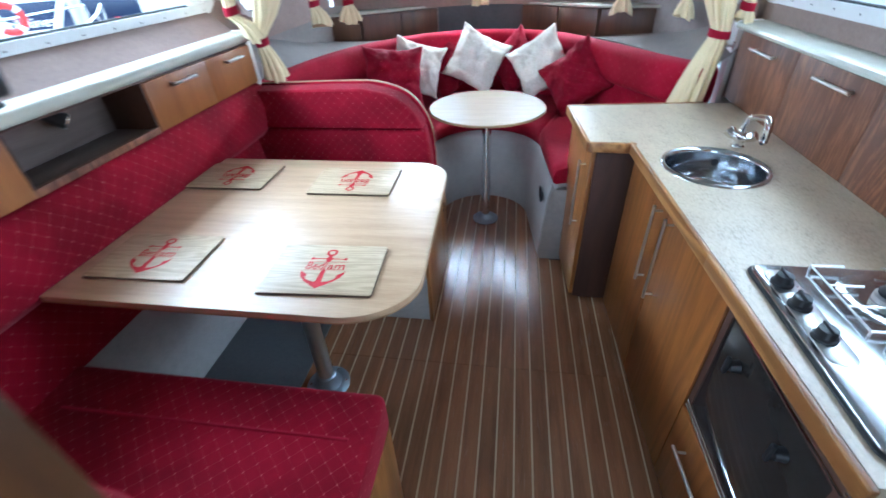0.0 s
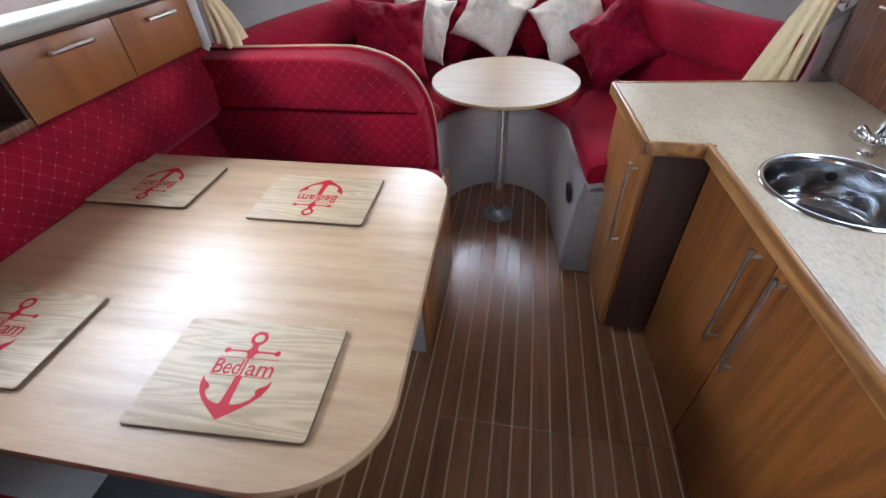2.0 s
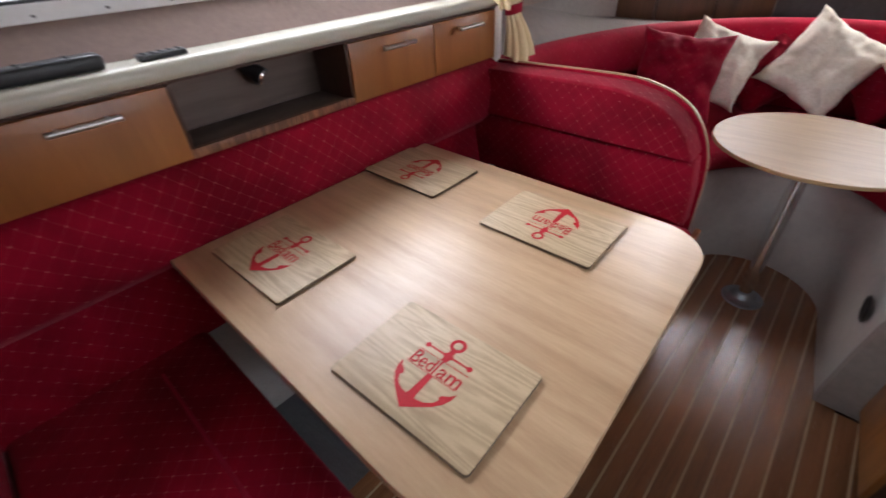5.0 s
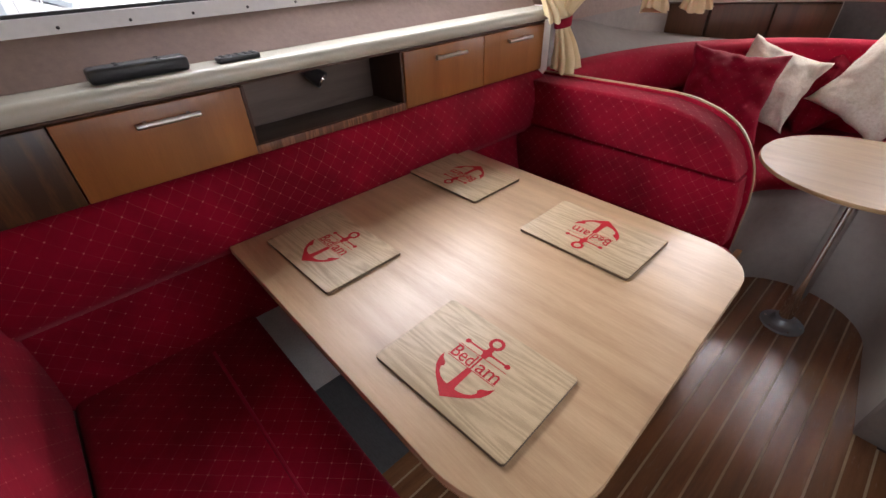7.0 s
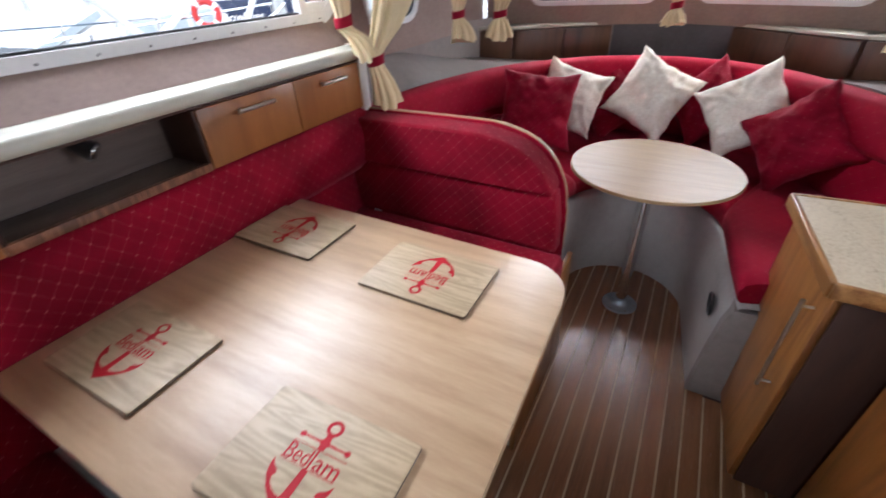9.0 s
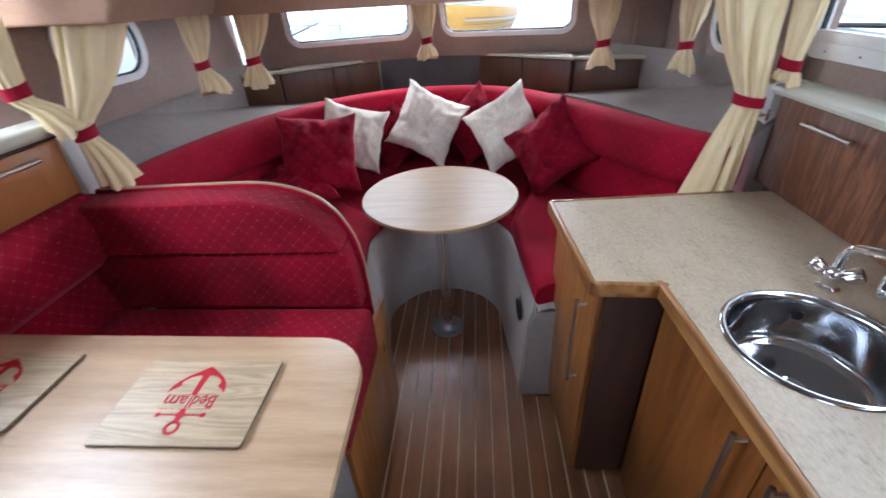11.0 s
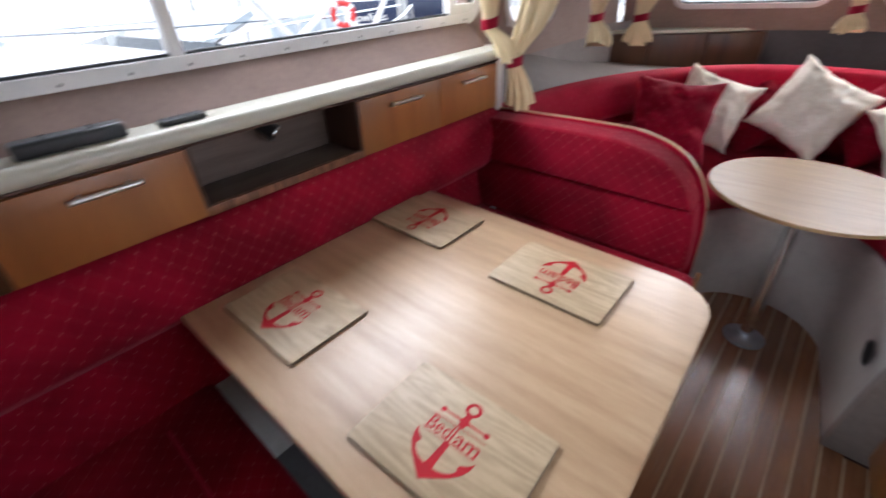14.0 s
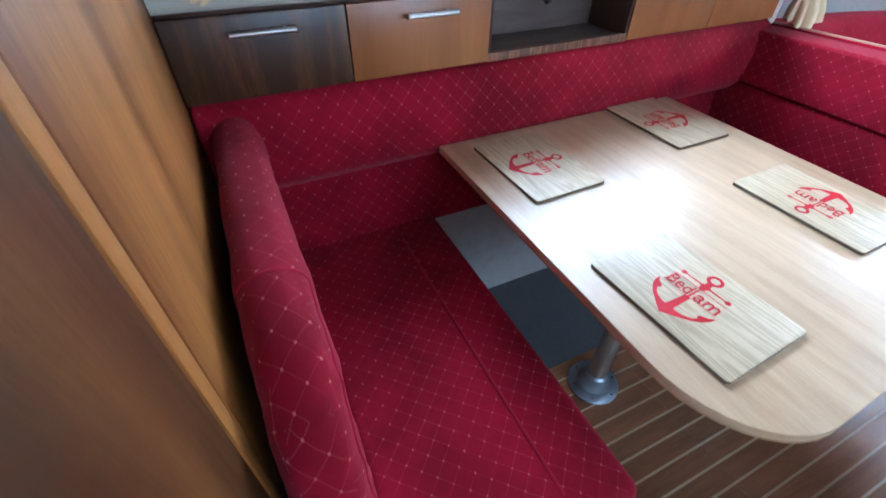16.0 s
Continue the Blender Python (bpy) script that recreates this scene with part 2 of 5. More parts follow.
M["counter"] = speckle("beige_granite_laminate", (0.55, 0.46, 0.33), (0.47, 0.385, 0.27), (0.30, 0.23, 0.15), 62.0, 0.34, 0.02, 6, (1.9, 1, 1))
M["gel"] = speckle("warm_grey_gelcoat", (0.41, 0.38, 0.355), (0.38, 0.35, 0.325), (0.34, 0.315, 0.29), 25.0, 0.42, 0.05)
M["recess"] = speckle("recess_darkness_grey", (0.085, 0.080, 0.083), (0.07, 0.066, 0.069), (0.055, 0.052, 0.054), 40.0, 0.7, 0.1)
M["hull_lining"] = speckle("dull_grey_hull_lining", (0.24, 0.205, 0.185), (0.215, 0.183, 0.165), (0.185, 0.156, 0.14), 25.0, 0.6, 0.12)
M["lining"] = speckle("pinkish_foam_lining", (0.31, 0.225, 0.19), (0.275, 0.198, 0.165), (0.24, 0.17, 0.14), 60.0, 0.85, 0.3)
# the pinkish lining browner and darker: shade below the port window in its colour
M["lining_in_shade"] = speckle("foam_lining_shaded_sill", (0.20, 0.135, 0.110), (0.175, 0.117, 0.095), (0.15, 0.099, 0.08), 60.0, 0.85, 0.3)
M["saloon_ceiling"] = speckle("grey_beige_headlining", (0.34, 0.31, 0.28), (0.31, 0.28, 0.25), (0.27, 0.24, 0.215), 150.0, 0.9, 0.25)
M["headlining"] = speckle("tan_headlining", (0.40, 0.245, 0.160), (0.36, 0.215, 0.138), (0.31, 0.18, 0.112), 150.0, 0.9, 0.25)
M["side_grey"] = speckle("grey_hull_lining", (0.46, 0.44, 0.42), (0.41, 0.39, 0.37), (0.35, 0.33, 0.31), 150.0, 0.9, 0.3)
M["carpet"] = speckle("charcoal_carpet", (0.15, 0.155, 0.16), (0.11, 0.115, 0.12), (0.06, 0.062, 0.066), 420.0, 0.95, 0.8, 3, (1, 5, 1))
M["white_lip"] = speckle("ivory_shelf_lip", (0.50, 0.49, 0.41), (0.49, 0.48, 0.40), (0.475, 0.465, 0.385), 30.0, 0.22, 0.01)
M["white_paint"] = speckle("white_alloy_frame", (0.78, 0.78, 0.77), (0.75, 0.75, 0.74), (0.70, 0.70, 0.69), 40.0, 0.4, 0.02)
M["chrome"] = metal("chrome", (0.80, 0.80, 0.80), 0.09)
M["steel"] = metal("brushed_steel", (0.62, 0.61, 0.59), 0.30, (1, 1, 12))
M["blue_steel"] = metal("dull_floor_socket", (0.40, 0.47, 0.53), 0.46)
M["sink"] = metal("polished_sink_steel", (0.56, 0.57, 0.59), 0.12, (1, 1, 1), 0.03)
M["black"] = speckle("black_plastic", (0.018, 0.018, 0.02), (0.014, 0.014, 0.016), (0.010, 0.010, 0.012), 80.0, 0.4)
M["hole"] = speckle("black_duct", (0.008, 0.008, 0.008), (0.006, 0.006, 0.006), (0.004, 0.004, 0.004), 60.0, 0.8)
M["oven_glass"] = speckle("smoked_oven_glass", (0.022, 0.019, 0.017), (0.018, 0.0155, 0.014), (0.014, 0.012, 0.011), 10.0, 0.10, 0.0)
M["oven_glass"].node_tree.nodes["Principled BSDF"].inputs["Specular IOR Level"].default_value = 0.28
M["rubber"] = speckle("window_gasket", (0.03, 0.03, 0.032), (0.025, 0.025, 0.027), (0.02, 0.02, 0.02), 60.0, 0.7)
M["water"] = speckle("harbour_water", (0.10, 0.16, 0.17), (0.08, 0.13, 0.14), (0.06, 0.10, 0.11), 1.5, 0.12, 0.6)
M["hull_white"] = speckle("white_topsides", (0.80, 0.80, 0.79), (0.77, 0.77, 0.76), (0.72, 0.72, 0.71), 6.0, 0.25)
M["hull_navy"] = speckle("navy_topsides", (0.02, 0.03, 0.07), (0.017, 0.025, 0.06), (0.013, 0.02, 0.05), 6.0, 0.25)
M["hull_ochre"] = speckle("ochre_topsides", (0.62, 0.35, 0.08), (0.57, 0.31, 0.07), (0.5, 0.27, 0.06), 6.0, 0.35)
M["hull_teal"] = speckle("teal_canvas", (0.05, 0.38, 0.33), (0.045, 0.34, 0.30), (0.04, 0.30, 0.26), 12.0, 0.7)
M["blue_canvas"] = speckle("blue_canvas", (0.03, 0.10, 0.22), (0.025, 0.085, 0.19), (0.02, 0.07, 0.16), 12.0, 0.8)
M["tint"] = speckle("tinted_boat_window", (0.03, 0.04, 0.05), (0.026, 0.035, 0.045), (0.02, 0.03, 0.04), 4.0, 0.1)
# far boats' panes: a pale sky reflection put into the window colour
M["tint_far"] = speckle("window_with_painted_sky", (0.50, 0.56, 0.60), (0.46, 0.52, 0.56), (0.42, 0.47, 0.51), 4.0, 0.2)
M["buoy"] = speckle("red_fender", (0.55, 0.03, 0.03), (0.5, 0.026, 0.026), (0.43, 0.02, 0.02), 12.0, 0.5)
M["concrete"] = speckle("pontoon_concrete", (0.42, 0.41, 0.39), (0.36, 0.35, 0.33), (0.30, 0.29, 0.27), 18.0, 0.8, 0.3)
M["ivory_print"] = speckle("ivory_lettering", (0.8, 0.8, 0.78), (0.77, 0.77, 0.75), (0.74, 0.74, 0.72), 20.0, 0.5)
glass, gn, gl, gb = material("clear_window_glass", (0.97, 0.99, 0.98), 0.01)
gb.inputs["Transmission Weight"].default_value = 1.0
gb.inputs["IOR"].default_value = 1.12
M["glass"] = glass

# ---------- builders ----------


def uv_box(bm):
    """Metre-sized UVs from each face's main direction."""
    lay = bm.loops.layers.uv.verify()
    for f in bm.faces:
        a = [abs(c) for c in f.normal]
        k = a.index(max(a))
        i, j = [(1, 2), (0, 2), (0, 1)][k]
        for lp in f.loops:
            lp[lay].uv = (lp.vert.co[i], lp.vert.co[j])


def mesh_of(name, bm, mat, smooth=True, sharp=38):
    bm.normal_update()
    uv_box(bm)
    if smooth:
        for f in bm.faces:
            f.smooth = True
        for e in bm.edges:
            if len(e.link_faces) == 2 and e.calc_face_angle(0) > radians(sharp):
                e.smooth = False
    me = bpy.data.meshes.new(name)
    bm.to_mesh(me)
    bm.free()
    me.materials.append(mat)
    return me


def part(name, bm, mat, parent=None, label="", smooth=True, sharp=38):
    ob = new(name, mesh_of(name, bm, mat, smooth, sharp))
    if parent is not None:
        ob.parent = parent
        ob.matrix_parent_inverse = Matrix.Translation(-parent.location) if parent.type == 'EMPTY' else Matrix.Identity(4)
    if label:
        ob["label"] = label
    return ob


def thing(name, label, category, at=(0, 0, 0), group="", kind=""):
    ob = new(name)
    ob.empty_display_size = 0.05
    ob.location = at
    return tagged(ob, label, category, group, kind)


def fix(name, bm, mat, label, category, kind="structure", smooth=True):
    return tagged(part(name, bm, mat, None, "", smooth), label, category, "", kind)


def solid(pts, faces, bevel=0.0, seg=2):
    bm = bmesh.new()
    vs = [bm.verts.new(p) for p in pts]
    for f in faces:
        bm.faces.new([vs[i] for i in f])
    bmesh.ops.recalc_face_normals(bm, faces=bm.faces)
    if bevel:
        bmesh.ops.bevel(bm, geom=bm.edges[:], offset=bevel, segments=seg, profile=0.5, affect='EDGES', clamp_overlap=True)
    return bm


def box(x0, x1, y0, y1, z0, z1, bevel=0.003, seg=2):
    p = [(x, y, z) for z in (z0, z1) for y in (y0, y1) for x in (x0, x1)]
    return solid(p, [(0, 2, 3, 1), (4, 5, 7, 6), (0, 1, 5, 4), (2, 6, 7, 3), (0, 4, 6, 2), (1, 3, 7, 5)], bevel, seg)


def prism(outline, lo, hi, axis="z", bevel=0.003, seg=2):
    """An outline in two coordinates, pushed out along the third from lo to hi."""
    put = {"z": lambda a, b, c: (a, b, c), "y": lambda a, b, c: (a, c, b), "x": lambda a, b, c: (c, a, b)}[axis]
    n = len(outline)
    pts = [put(a, b, lo) for a, b in outline] + [put(a, b, hi) for a, b in outline]
    bm = bmesh.new()
    vs = [bm.verts.new(p) for p in pts]
    bm.faces.new(vs[:n])
    bm.faces.new(vs[n:])
    for i in range(n):
        bm.faces.new([vs[i], vs[(i + 1) % n], vs[n + (i + 1) % n], vs[n + i]])
    bmesh.ops.recalc_face_normals(bm, faces=bm.faces)
    if bevel:
        rim = [e for e in bm.edges if sum(len(f.verts) == n for f in e.link_faces) == 1] if n > 4 else bm.edges[:]
        bmesh.ops.bevel(bm, geom=rim, offset=bevel, segments=seg, profile=0.5, affect='EDGES', clamp_overlap=True)
    return bm


def arc(cx, cy, rx, ry, a0, a1, n):
    return [(cx + rx * math.cos(radians(a0 + (a1 - a0) * i / n)), cy + ry * math.sin(radians(a0 + (a1 - a0) * i / n))) for i in range(n + 1)]


def lathe(profile, n=32, at=(0, 0, 0)):
    """Profile of (radius, height), turned round the upright axis."""
    bm = bmesh.new()
    rings = []
    for r, z in profile:
        if r < 1e-5:
            rings.append([bm.verts.new((at[0], at[1], at[2] + z))])
        else:
            rings.append([bm.verts.new((at[0] + r * math.cos(2 * math.pi * i / n), at[1] + r * math.sin(2 * math.pi * i / n), at[2] + z)) for i in range(n)])
    for a, b in zip(rings, rings[1:]):
        for i in range(n):
            j = (i + 1) % n
            q = [a[i % len(a)], a[j % len(a)], b[j % len(b)], b[i % len(b)]]
            q = list(dict.fromkeys(q))
            if len(q) > 2:
                bm.faces.new(q)
    bmesh.ops.recalc_face_normals(bm, faces=bm.faces)
    return bm


def loft(rings, closed=True, caps=True):
    """Skin through rows of points; closed: each row is a loop."""
    bm = bmesh.new()
    vv = [[bm.verts.new(p) for p in r] for r in rings]
    n = len(rings[0])
    for a, b in zip(vv, vv[1:]):
        for i in range(n if closed else n - 1):
            j = (i + 1) % n
            bm.faces.new([a[i], a[j], b[j], b[i]])
    if closed and caps:
        bm.faces.new(vv[0][::-1])
        bm.faces.new(vv[-1])
    bmesh.ops.recalc_face_normals(bm, faces=bm.faces)
    return bm


def tube(points, radius, n=10):
    """A round bar along points."""
    pts = [Vector(p) for p in points]
    rings = []
    side = None
    for i, p in enumerate(pts):
        t = ((pts[min(i + 1, len(pts) - 1)] - p).normalized() + (p - pts[max(i - 1, 0)]).normalized()).normalized()
        if side is None:
            side = t.orthogonal().normalized()
        side = (side - t * side.dot(t)).normalized()
        up = t.cross(side)
        r = radius[i] if isinstance(radius, (list, tuple)) else radius
        rings.append([p + r * (math.cos(2 * math.pi * k / n) * side + math.sin(2 * math.pi * k / n) * up) for k in range(n)])
    return loft(rings)


def spline(ctrl, n=8):
    """Smooth points through control points (Catmull-Rom)."""
    c = [Vector(p) for p in ctrl]
    c = [2 * c[0] - c[1]] + c + [2 * c[-1] - c[-2]]
    out = []
    for i in range(1, len(c) - 2):
        for k in range(n):
            t = k / n
            out.append(0.5 * (2 * c[i] + (c[i + 1] - c[i - 1]) * t + (2 * c[i - 1] - 5 * c[i] + 4 * c[i + 1] - c[i + 2]) * t * t + (3 * c[i] - c[i - 1] - 3 * c[i + 1] + c[i + 2]) * t ** 3))
    return out + [c[-2]]


def join(target, other):
    me = bpy.data.meshes.new("tmp")
    other.to_mesh(me)
    other.free()
    target.from_mesh(me)
    bpy.data.meshes.remove(me)
    return target


def bar_handle(a, b, out, parent, r=0.006):
    """A straight steel bar on two stand-offs."""
    a, b, out = Vector(a), Vector(b), Vector(out)
    d = (b - a).normalized()
    h = part("handle", tube([a - d * 0.02 + out, b + d * 0.02 + out], r, 12), M["steel"], parent, "brushed steel bar handle")
    for p in (a, b):
        part("stand_off", tube([p, p + out], r * 0.75, 8), M["steel"], h)
    return h

# ---------- the shell of the cabin ----------
fix("floor", box(-1.2, 1.9, -0.8, 4.9, -0.06, -0.004, 0), M["dark_wood"], "dark bedding under the striped teak sole", "floor")
fix("carpet", box(-0.865, -0.385, 0.62, 2.60, -0.003, 0.006, 0.003), M["carpet"], "charcoal ribbed carpet under the dinette table", "carpet")
fix("wall_port_low", box(-0.93, -0.865, 0.55, 2.62, 0.0, 1.06, 0), M["side_grey"], "pale grey carpeted hull side under the dinette", "wall")
fix("wall_starboard_low", box(1.64, 1.72, -0.8, 2.98, 0.0, 1.2, 0), M["gel"], "plain moulded hull side behind the galley", "wall")


def window_wall(name, x, thick, z0, z1, y0, y1, wy0, wy1, wz0, wz1, mat, label):
    """A side wall in four pieces round its window, one mesh."""
    s = sorted((x, x + thick))
    bm = box(s[0], s[1], y0, y1, z0, wz0, 0)
    for b in ((y0, y1, wz1, z1), (y0, wy0, wz0, wz1), (wy1, y1, wz0, wz1)):
        join(bm, box(s[0], s[1], b[0], b[1], b[2], b[3], 0))
    return fix(name, bm, mat, label, "wall")


window_wall("wall_port", -0.955, -0.06, 1.05, 2.0, -0.8, 2.68, 0.86, 2.66, 1.43, 1.86, M["lining"], "foam-lined cabin side round the saloon window")
window_wall("wall_starboard", 1.69, 0.06, 1.0, 2.0, -0.8, 3.10, 0.3, 3.06, 1.37, 1.82, M["lining"], "foam-lined cabin side round the galley window")
fix("ceiling", box(-1.1, 1.85, -0.8, 3.28, 1.96, 2.02, 0), M["saloon_ceiling"], "grey-beige foam headlining above the saloon", "ceiling")
fix("ceiling_bow", box(-1.25, 1.95, 3.28, 4.75, 1.70, 1.75, 0), M["headlining"], "tan foam headlining above the bow berth", "ceiling")
fix("trim_bow_beam", prism([(3.24, 1.545), (3.34, 1.545), (3.36, 1.72), (3.36, 2.0), (3.20, 2.0), (3.20, 1.72)], -0.56, 1.85, "x", 0.012, 3), M["headlining"], "padded tan beam across the bow cabin", "beam")
fix("trim_port_soffit", prism([(-1.02, 1.565), (-0.53, 1.555), (-0.50, 1.60), (-0.50, 2.0), (-1.02, 2.0)], 2.66, 3.25, "y", 0.012, 3), M["headlining"], "padded tan soffit over the port curtain", "soffit")
# unseen aft bulkhead, its opening assumed for the lamp behind it
aft = box(-1.1, 0.12, -0.86, -0.80, 0, 2.0, 0)
for q in ((0.95, 1.9, 0.0, 2.0), (0.12, 0.95, 1.90, 2.0)):
    join(aft, box(q[0], q[1], -0.86, -0.80, q[2], q[3], 0))
fix("wall_aft", aft, M["lining"], "unseen lined aft bulkhead with an assumed companionway opening", "wall")
fix("wall_port_aft", box(-1.1, -0.955, -0.8, 0.55, 0, 1.06, 0), M["lining"], "lined hull side beside the companionway", "wall")
fix("wall_starboard_aft", box(1.62, 1.70, -0.8, 0.86, 0, 1.2, 0), M["lining"], "lined hull side aft of the galley", "wall")

# bow: outlines of the hull lining at several heights, port to starboard
BOW_LOW = [(-0.90, 2.62), (-0.84, 3.15), (-0.66, 3.74), (-0.20, 4.30), (0.30, 4.44), (0.80, 4.28), (1.17, 3.78), (1.40, 3.25), (1.48, 2.95)]
BOW_MID = [(-0.98, 2.62), (-1.00, 3.15), (-0.98, 3.80), (-0.62, 4.50), (0.27, 4.72), (1.10, 4.50), (1.52, 3.90), (1.66, 3.30), (1.70, 2.98)]
MID_Z = (1.20, 1.19, 1.06, 0.98, 0.97, 0.98, 1.06, 1.19, 1.20)
low = spline([(x, y, 0) for x, y in BOW_LOW], 8)
mid = spline([(x, y, z) for (x, y), z in zip(BOW_MID, MID_Z)], 8)
bm = loft([[(p.x, p.y, 0.35) for p in low], [(p.x, p.y, min(1.03, q.z)) for p, q in zip(low, mid)],
           [(a.x * 0.35 + b.x * 0.65, a.y * 0.35 + b.y * 0.65, min(1.03, b.z) + max(b.z - 1.03, 0) * 0.72) for a, b in zip(low, mid)],
           [(p.x, p.y, p.z) for p in mid], [(p.x, p.y, 1.26) for p in mid]], closed=False)
fix("wall_bow_hull", bm, M["hull_lining"], "warm grey moulded hull lining behind the bow berth", "wall")


def rounded(cx, cz, w, h, r, n=6):
    out = []
    for sx, sz, a in ((1, 1, 0), (-1, 1, 90), (-1, -1, 180), (1, -1, 270)):
        out += arc(cx + sx * (w / 2 - r), cz + sz * (h / 2 - r), r, r, a, a + 90, n)
    return out


def ring_prism(outer, inner, lo, hi, axis="y"):
    """A frame between two outlines of equal point count, with depth."""
    put = {"y": lambda a, b, c: (a, c, b), "x": lambda a, b, c: (c, a, b)}[axis]
    loops = [[put(a, b, lo) for a, b in outer], [put(a, b, lo) for a, b in inner], [put(a, b, hi) for a, b in inner], [put(a, b, hi) for a, b in outer]]
    return loft(loops + loops[:1], True, False)


def turned(bm, m):
    bm.transform(m)
    return bm


def window_unit(name, m, w, h, r, frame_w, depth, label, screws=0, bars=(), rail=0):
    """A window with alloy frame, gasket and pane, built upright in its own x-z plane and set at the pose m."""
    t = thing(name, label, "window", m.translation, "", "structure")
    part("window_frame", turned(ring_prism(rounded(0, 0, w + 2 * frame_w, h + 2 * frame_w, r + frame_w), rounded(0, 0, w, h, r), -depth, depth), m), M["white_paint"], t, "white alloy frame")
    part("gasket", turned(ring_prism(rounded(0, 0, w + 0.006, h + 0.006, r), rounded(0, 0, w - 0.014, h - 0.014, max(r - 0.007, 0.004)), -depth * 0.4, depth * 0.4), m), M["rubber"], t)
    pane = part("pane", turned(prism(rounded(0, 0, w - 0.004, h - 0.004, r), -0.002, 0.002, "y", 0), m), M["glass"], t, "", False)
    pane.visible_shadow = False
    for bar in bars:
        part("mullion", turned(box(bar - 0.017, bar + 0.017, -depth * 0.9, depth * 0.9, -h / 2, h / 2, 0.003), m), M["white_paint"], t, "white sliding-pane upright")
    if rail:
        part("slide_rail", turned(box(*((-w / 2, bars[0]) if rail < 0 else (bars[0], w / 2)), -depth * 0.8, depth * 0.8, -h / 2, -h / 2 + 0.035, 0.003), m), M["white_paint"], t)
    for i in range(screws):
        x = -w / 2 + (i + 0.5) * w / screws
        part("screw", turned(turned(lathe([(0, 0.002), (0.0028, 0.0015), (0.0036, 0)], 10), pose(x, -depth, -h / 2 - frame_w * 0.5, 90)), m), M["rubber"], t, "dark screw head")
    return t


window_unit("window_port", pose(-0.965, 1.76, 1.645, 0, 0, 90), 1.79, 0.43, 0.07, 0.045, 0.02, "long white alloy saloon window with screws along its sill", 13, (0.75, -0.296), 1)
window_unit("window_starboard", pose(1.70, 1.68, 1.595, 0, 0, -90), 2.75, 0.45, 0.03, 0.050, 0.02, "long white alloy sliding window above the galley", 18, (-1.03,), -1)
bow_rake = 14


def bow_wall_piece(name, p0, p1, holes, z0, z1):
    """One flat length of the bow window wall, with its window openings cut through."""
    a, b = Vector((*p0, 0)), Vector((*p1, 0))
    d = (b - a)
    L = d.length
    turn = math.degrees(math.atan2(d.y, d.x))
    H = z1 - z0
    bm = bmesh.new()
    spans = sorted(holes)
    xs = [0] + [v for h in spans for v in (h[0], h[1])] + [L]
    for i in range(0, len(xs), 2):
        join(bm, box(xs[i], xs[i + 1], 0, 0.05, 0, H, 0))
    for h in spans:
        join(bm, box(h[0], h[1], 0, 0.05, 0, h[2] - z0, 0))
        join(bm, box(h[0], h[1], 0, 0.05, h[3] - z0, H, 0))
    m = pose(a.x, a.y, z0, 0, 0, turn) @ pose(0, 0, 0, bow_rake)
    bm.transform(m)
    fix(name, bm, M["lining"], "foam-lined bow window wall", "wall")
    return m


W1 = bow_wall_piece("wall_bow_port", (-0.93, 4.20), (0.24, 4.56), [(0.30, 1.05, 1.345, 1.62)], 1.20, 1.75)
W2 = bow_wall_piece("wall_bow_starboard", (0.24, 4.56), (1.52, 4.22), [(0.10, 0.90, 1.345, 1.62)], 1.20, 1.75)
window_unit("window_bow_port", W1 @ pose(0.675, 0.012, 0.285), 0.745, 0.27, 0.06, 0.028, 0.018, "rounded white-framed bow window")
window_unit("window_bow_starboard", W2 @ pose(0.50, 0.012, 0.285), 0.795, 0.27, 0.06, 0.028, 0.018, "rounded white-framed bow window")
# cabin sides by the bow, with their small portlights
for side, pts, name in ((-1, [(-0.97, 2.62), (-0.97, 4.22)], "wall_bow_side_port"), (1, [(1.60, 4.24), (1.66, 3.06)], "wall_bow_side_starboard")):
    a, b = pts
    hole = (0.31, 0.735) if side < 0 else (0.58, 1.02)
    low_z = 0.145 if side < 0 else 0.10
    d = Vector((b[0] - a[0], b[1] - a[1], 0))
    L, turn = d.length, math.degrees(math.atan2(d.y, d.x))
    bm = bmesh.new()
    for q in ((0, hole[0], 0, 0.55), (hole[1], L, 0, 0.55), (hole[0], hole[1], 0, low_z), (hole[0], hole[1], 0.38, 0.55)):
        join(bm, box(q[0], q[1], 0.0, 0.05, q[2], q[3], 0))
    m = pose(a[0], a[1], 1.20, 0, 0, turn)
    bm.transform(m)
    fix(name, bm, M["lining"], "foam-lined cabin side at the bow berth", "wall")
    window_unit("window_portlight", m @ pose((hole[0] + hole[1]) / 2, 0.012, (low_z + 0.38) / 2), hole[1] - hole[0] - 0.01, 0.37 - low_z, 0.10, 0.028, 0.018, "small rounded white portlight")
fix("wall_bow_corner", prism([(1.44, 4.17), (1.585, 4.13), (1.75, 4.2), (1.75, 4.6), (1.44, 4.6)], 1.217, 1.74, "z", 0.004), M["lining"], "foam-lined corner beside the bow window", "wall")
fix("wall_bow_frame_port", box(-1.0, -0.80, 2.605, 2.66, 0.5, 1.31, 0.004), M["white_paint"], "narrow white frame at the saloon's fore end", "frame")
fix("wall_bow_frame_starboard", box(1.565, 1.72, 2.9805, 3.06, 0.5, 1.245, 0.004), M["white_paint"], "narrow white frame at the galley's fore end", "frame")

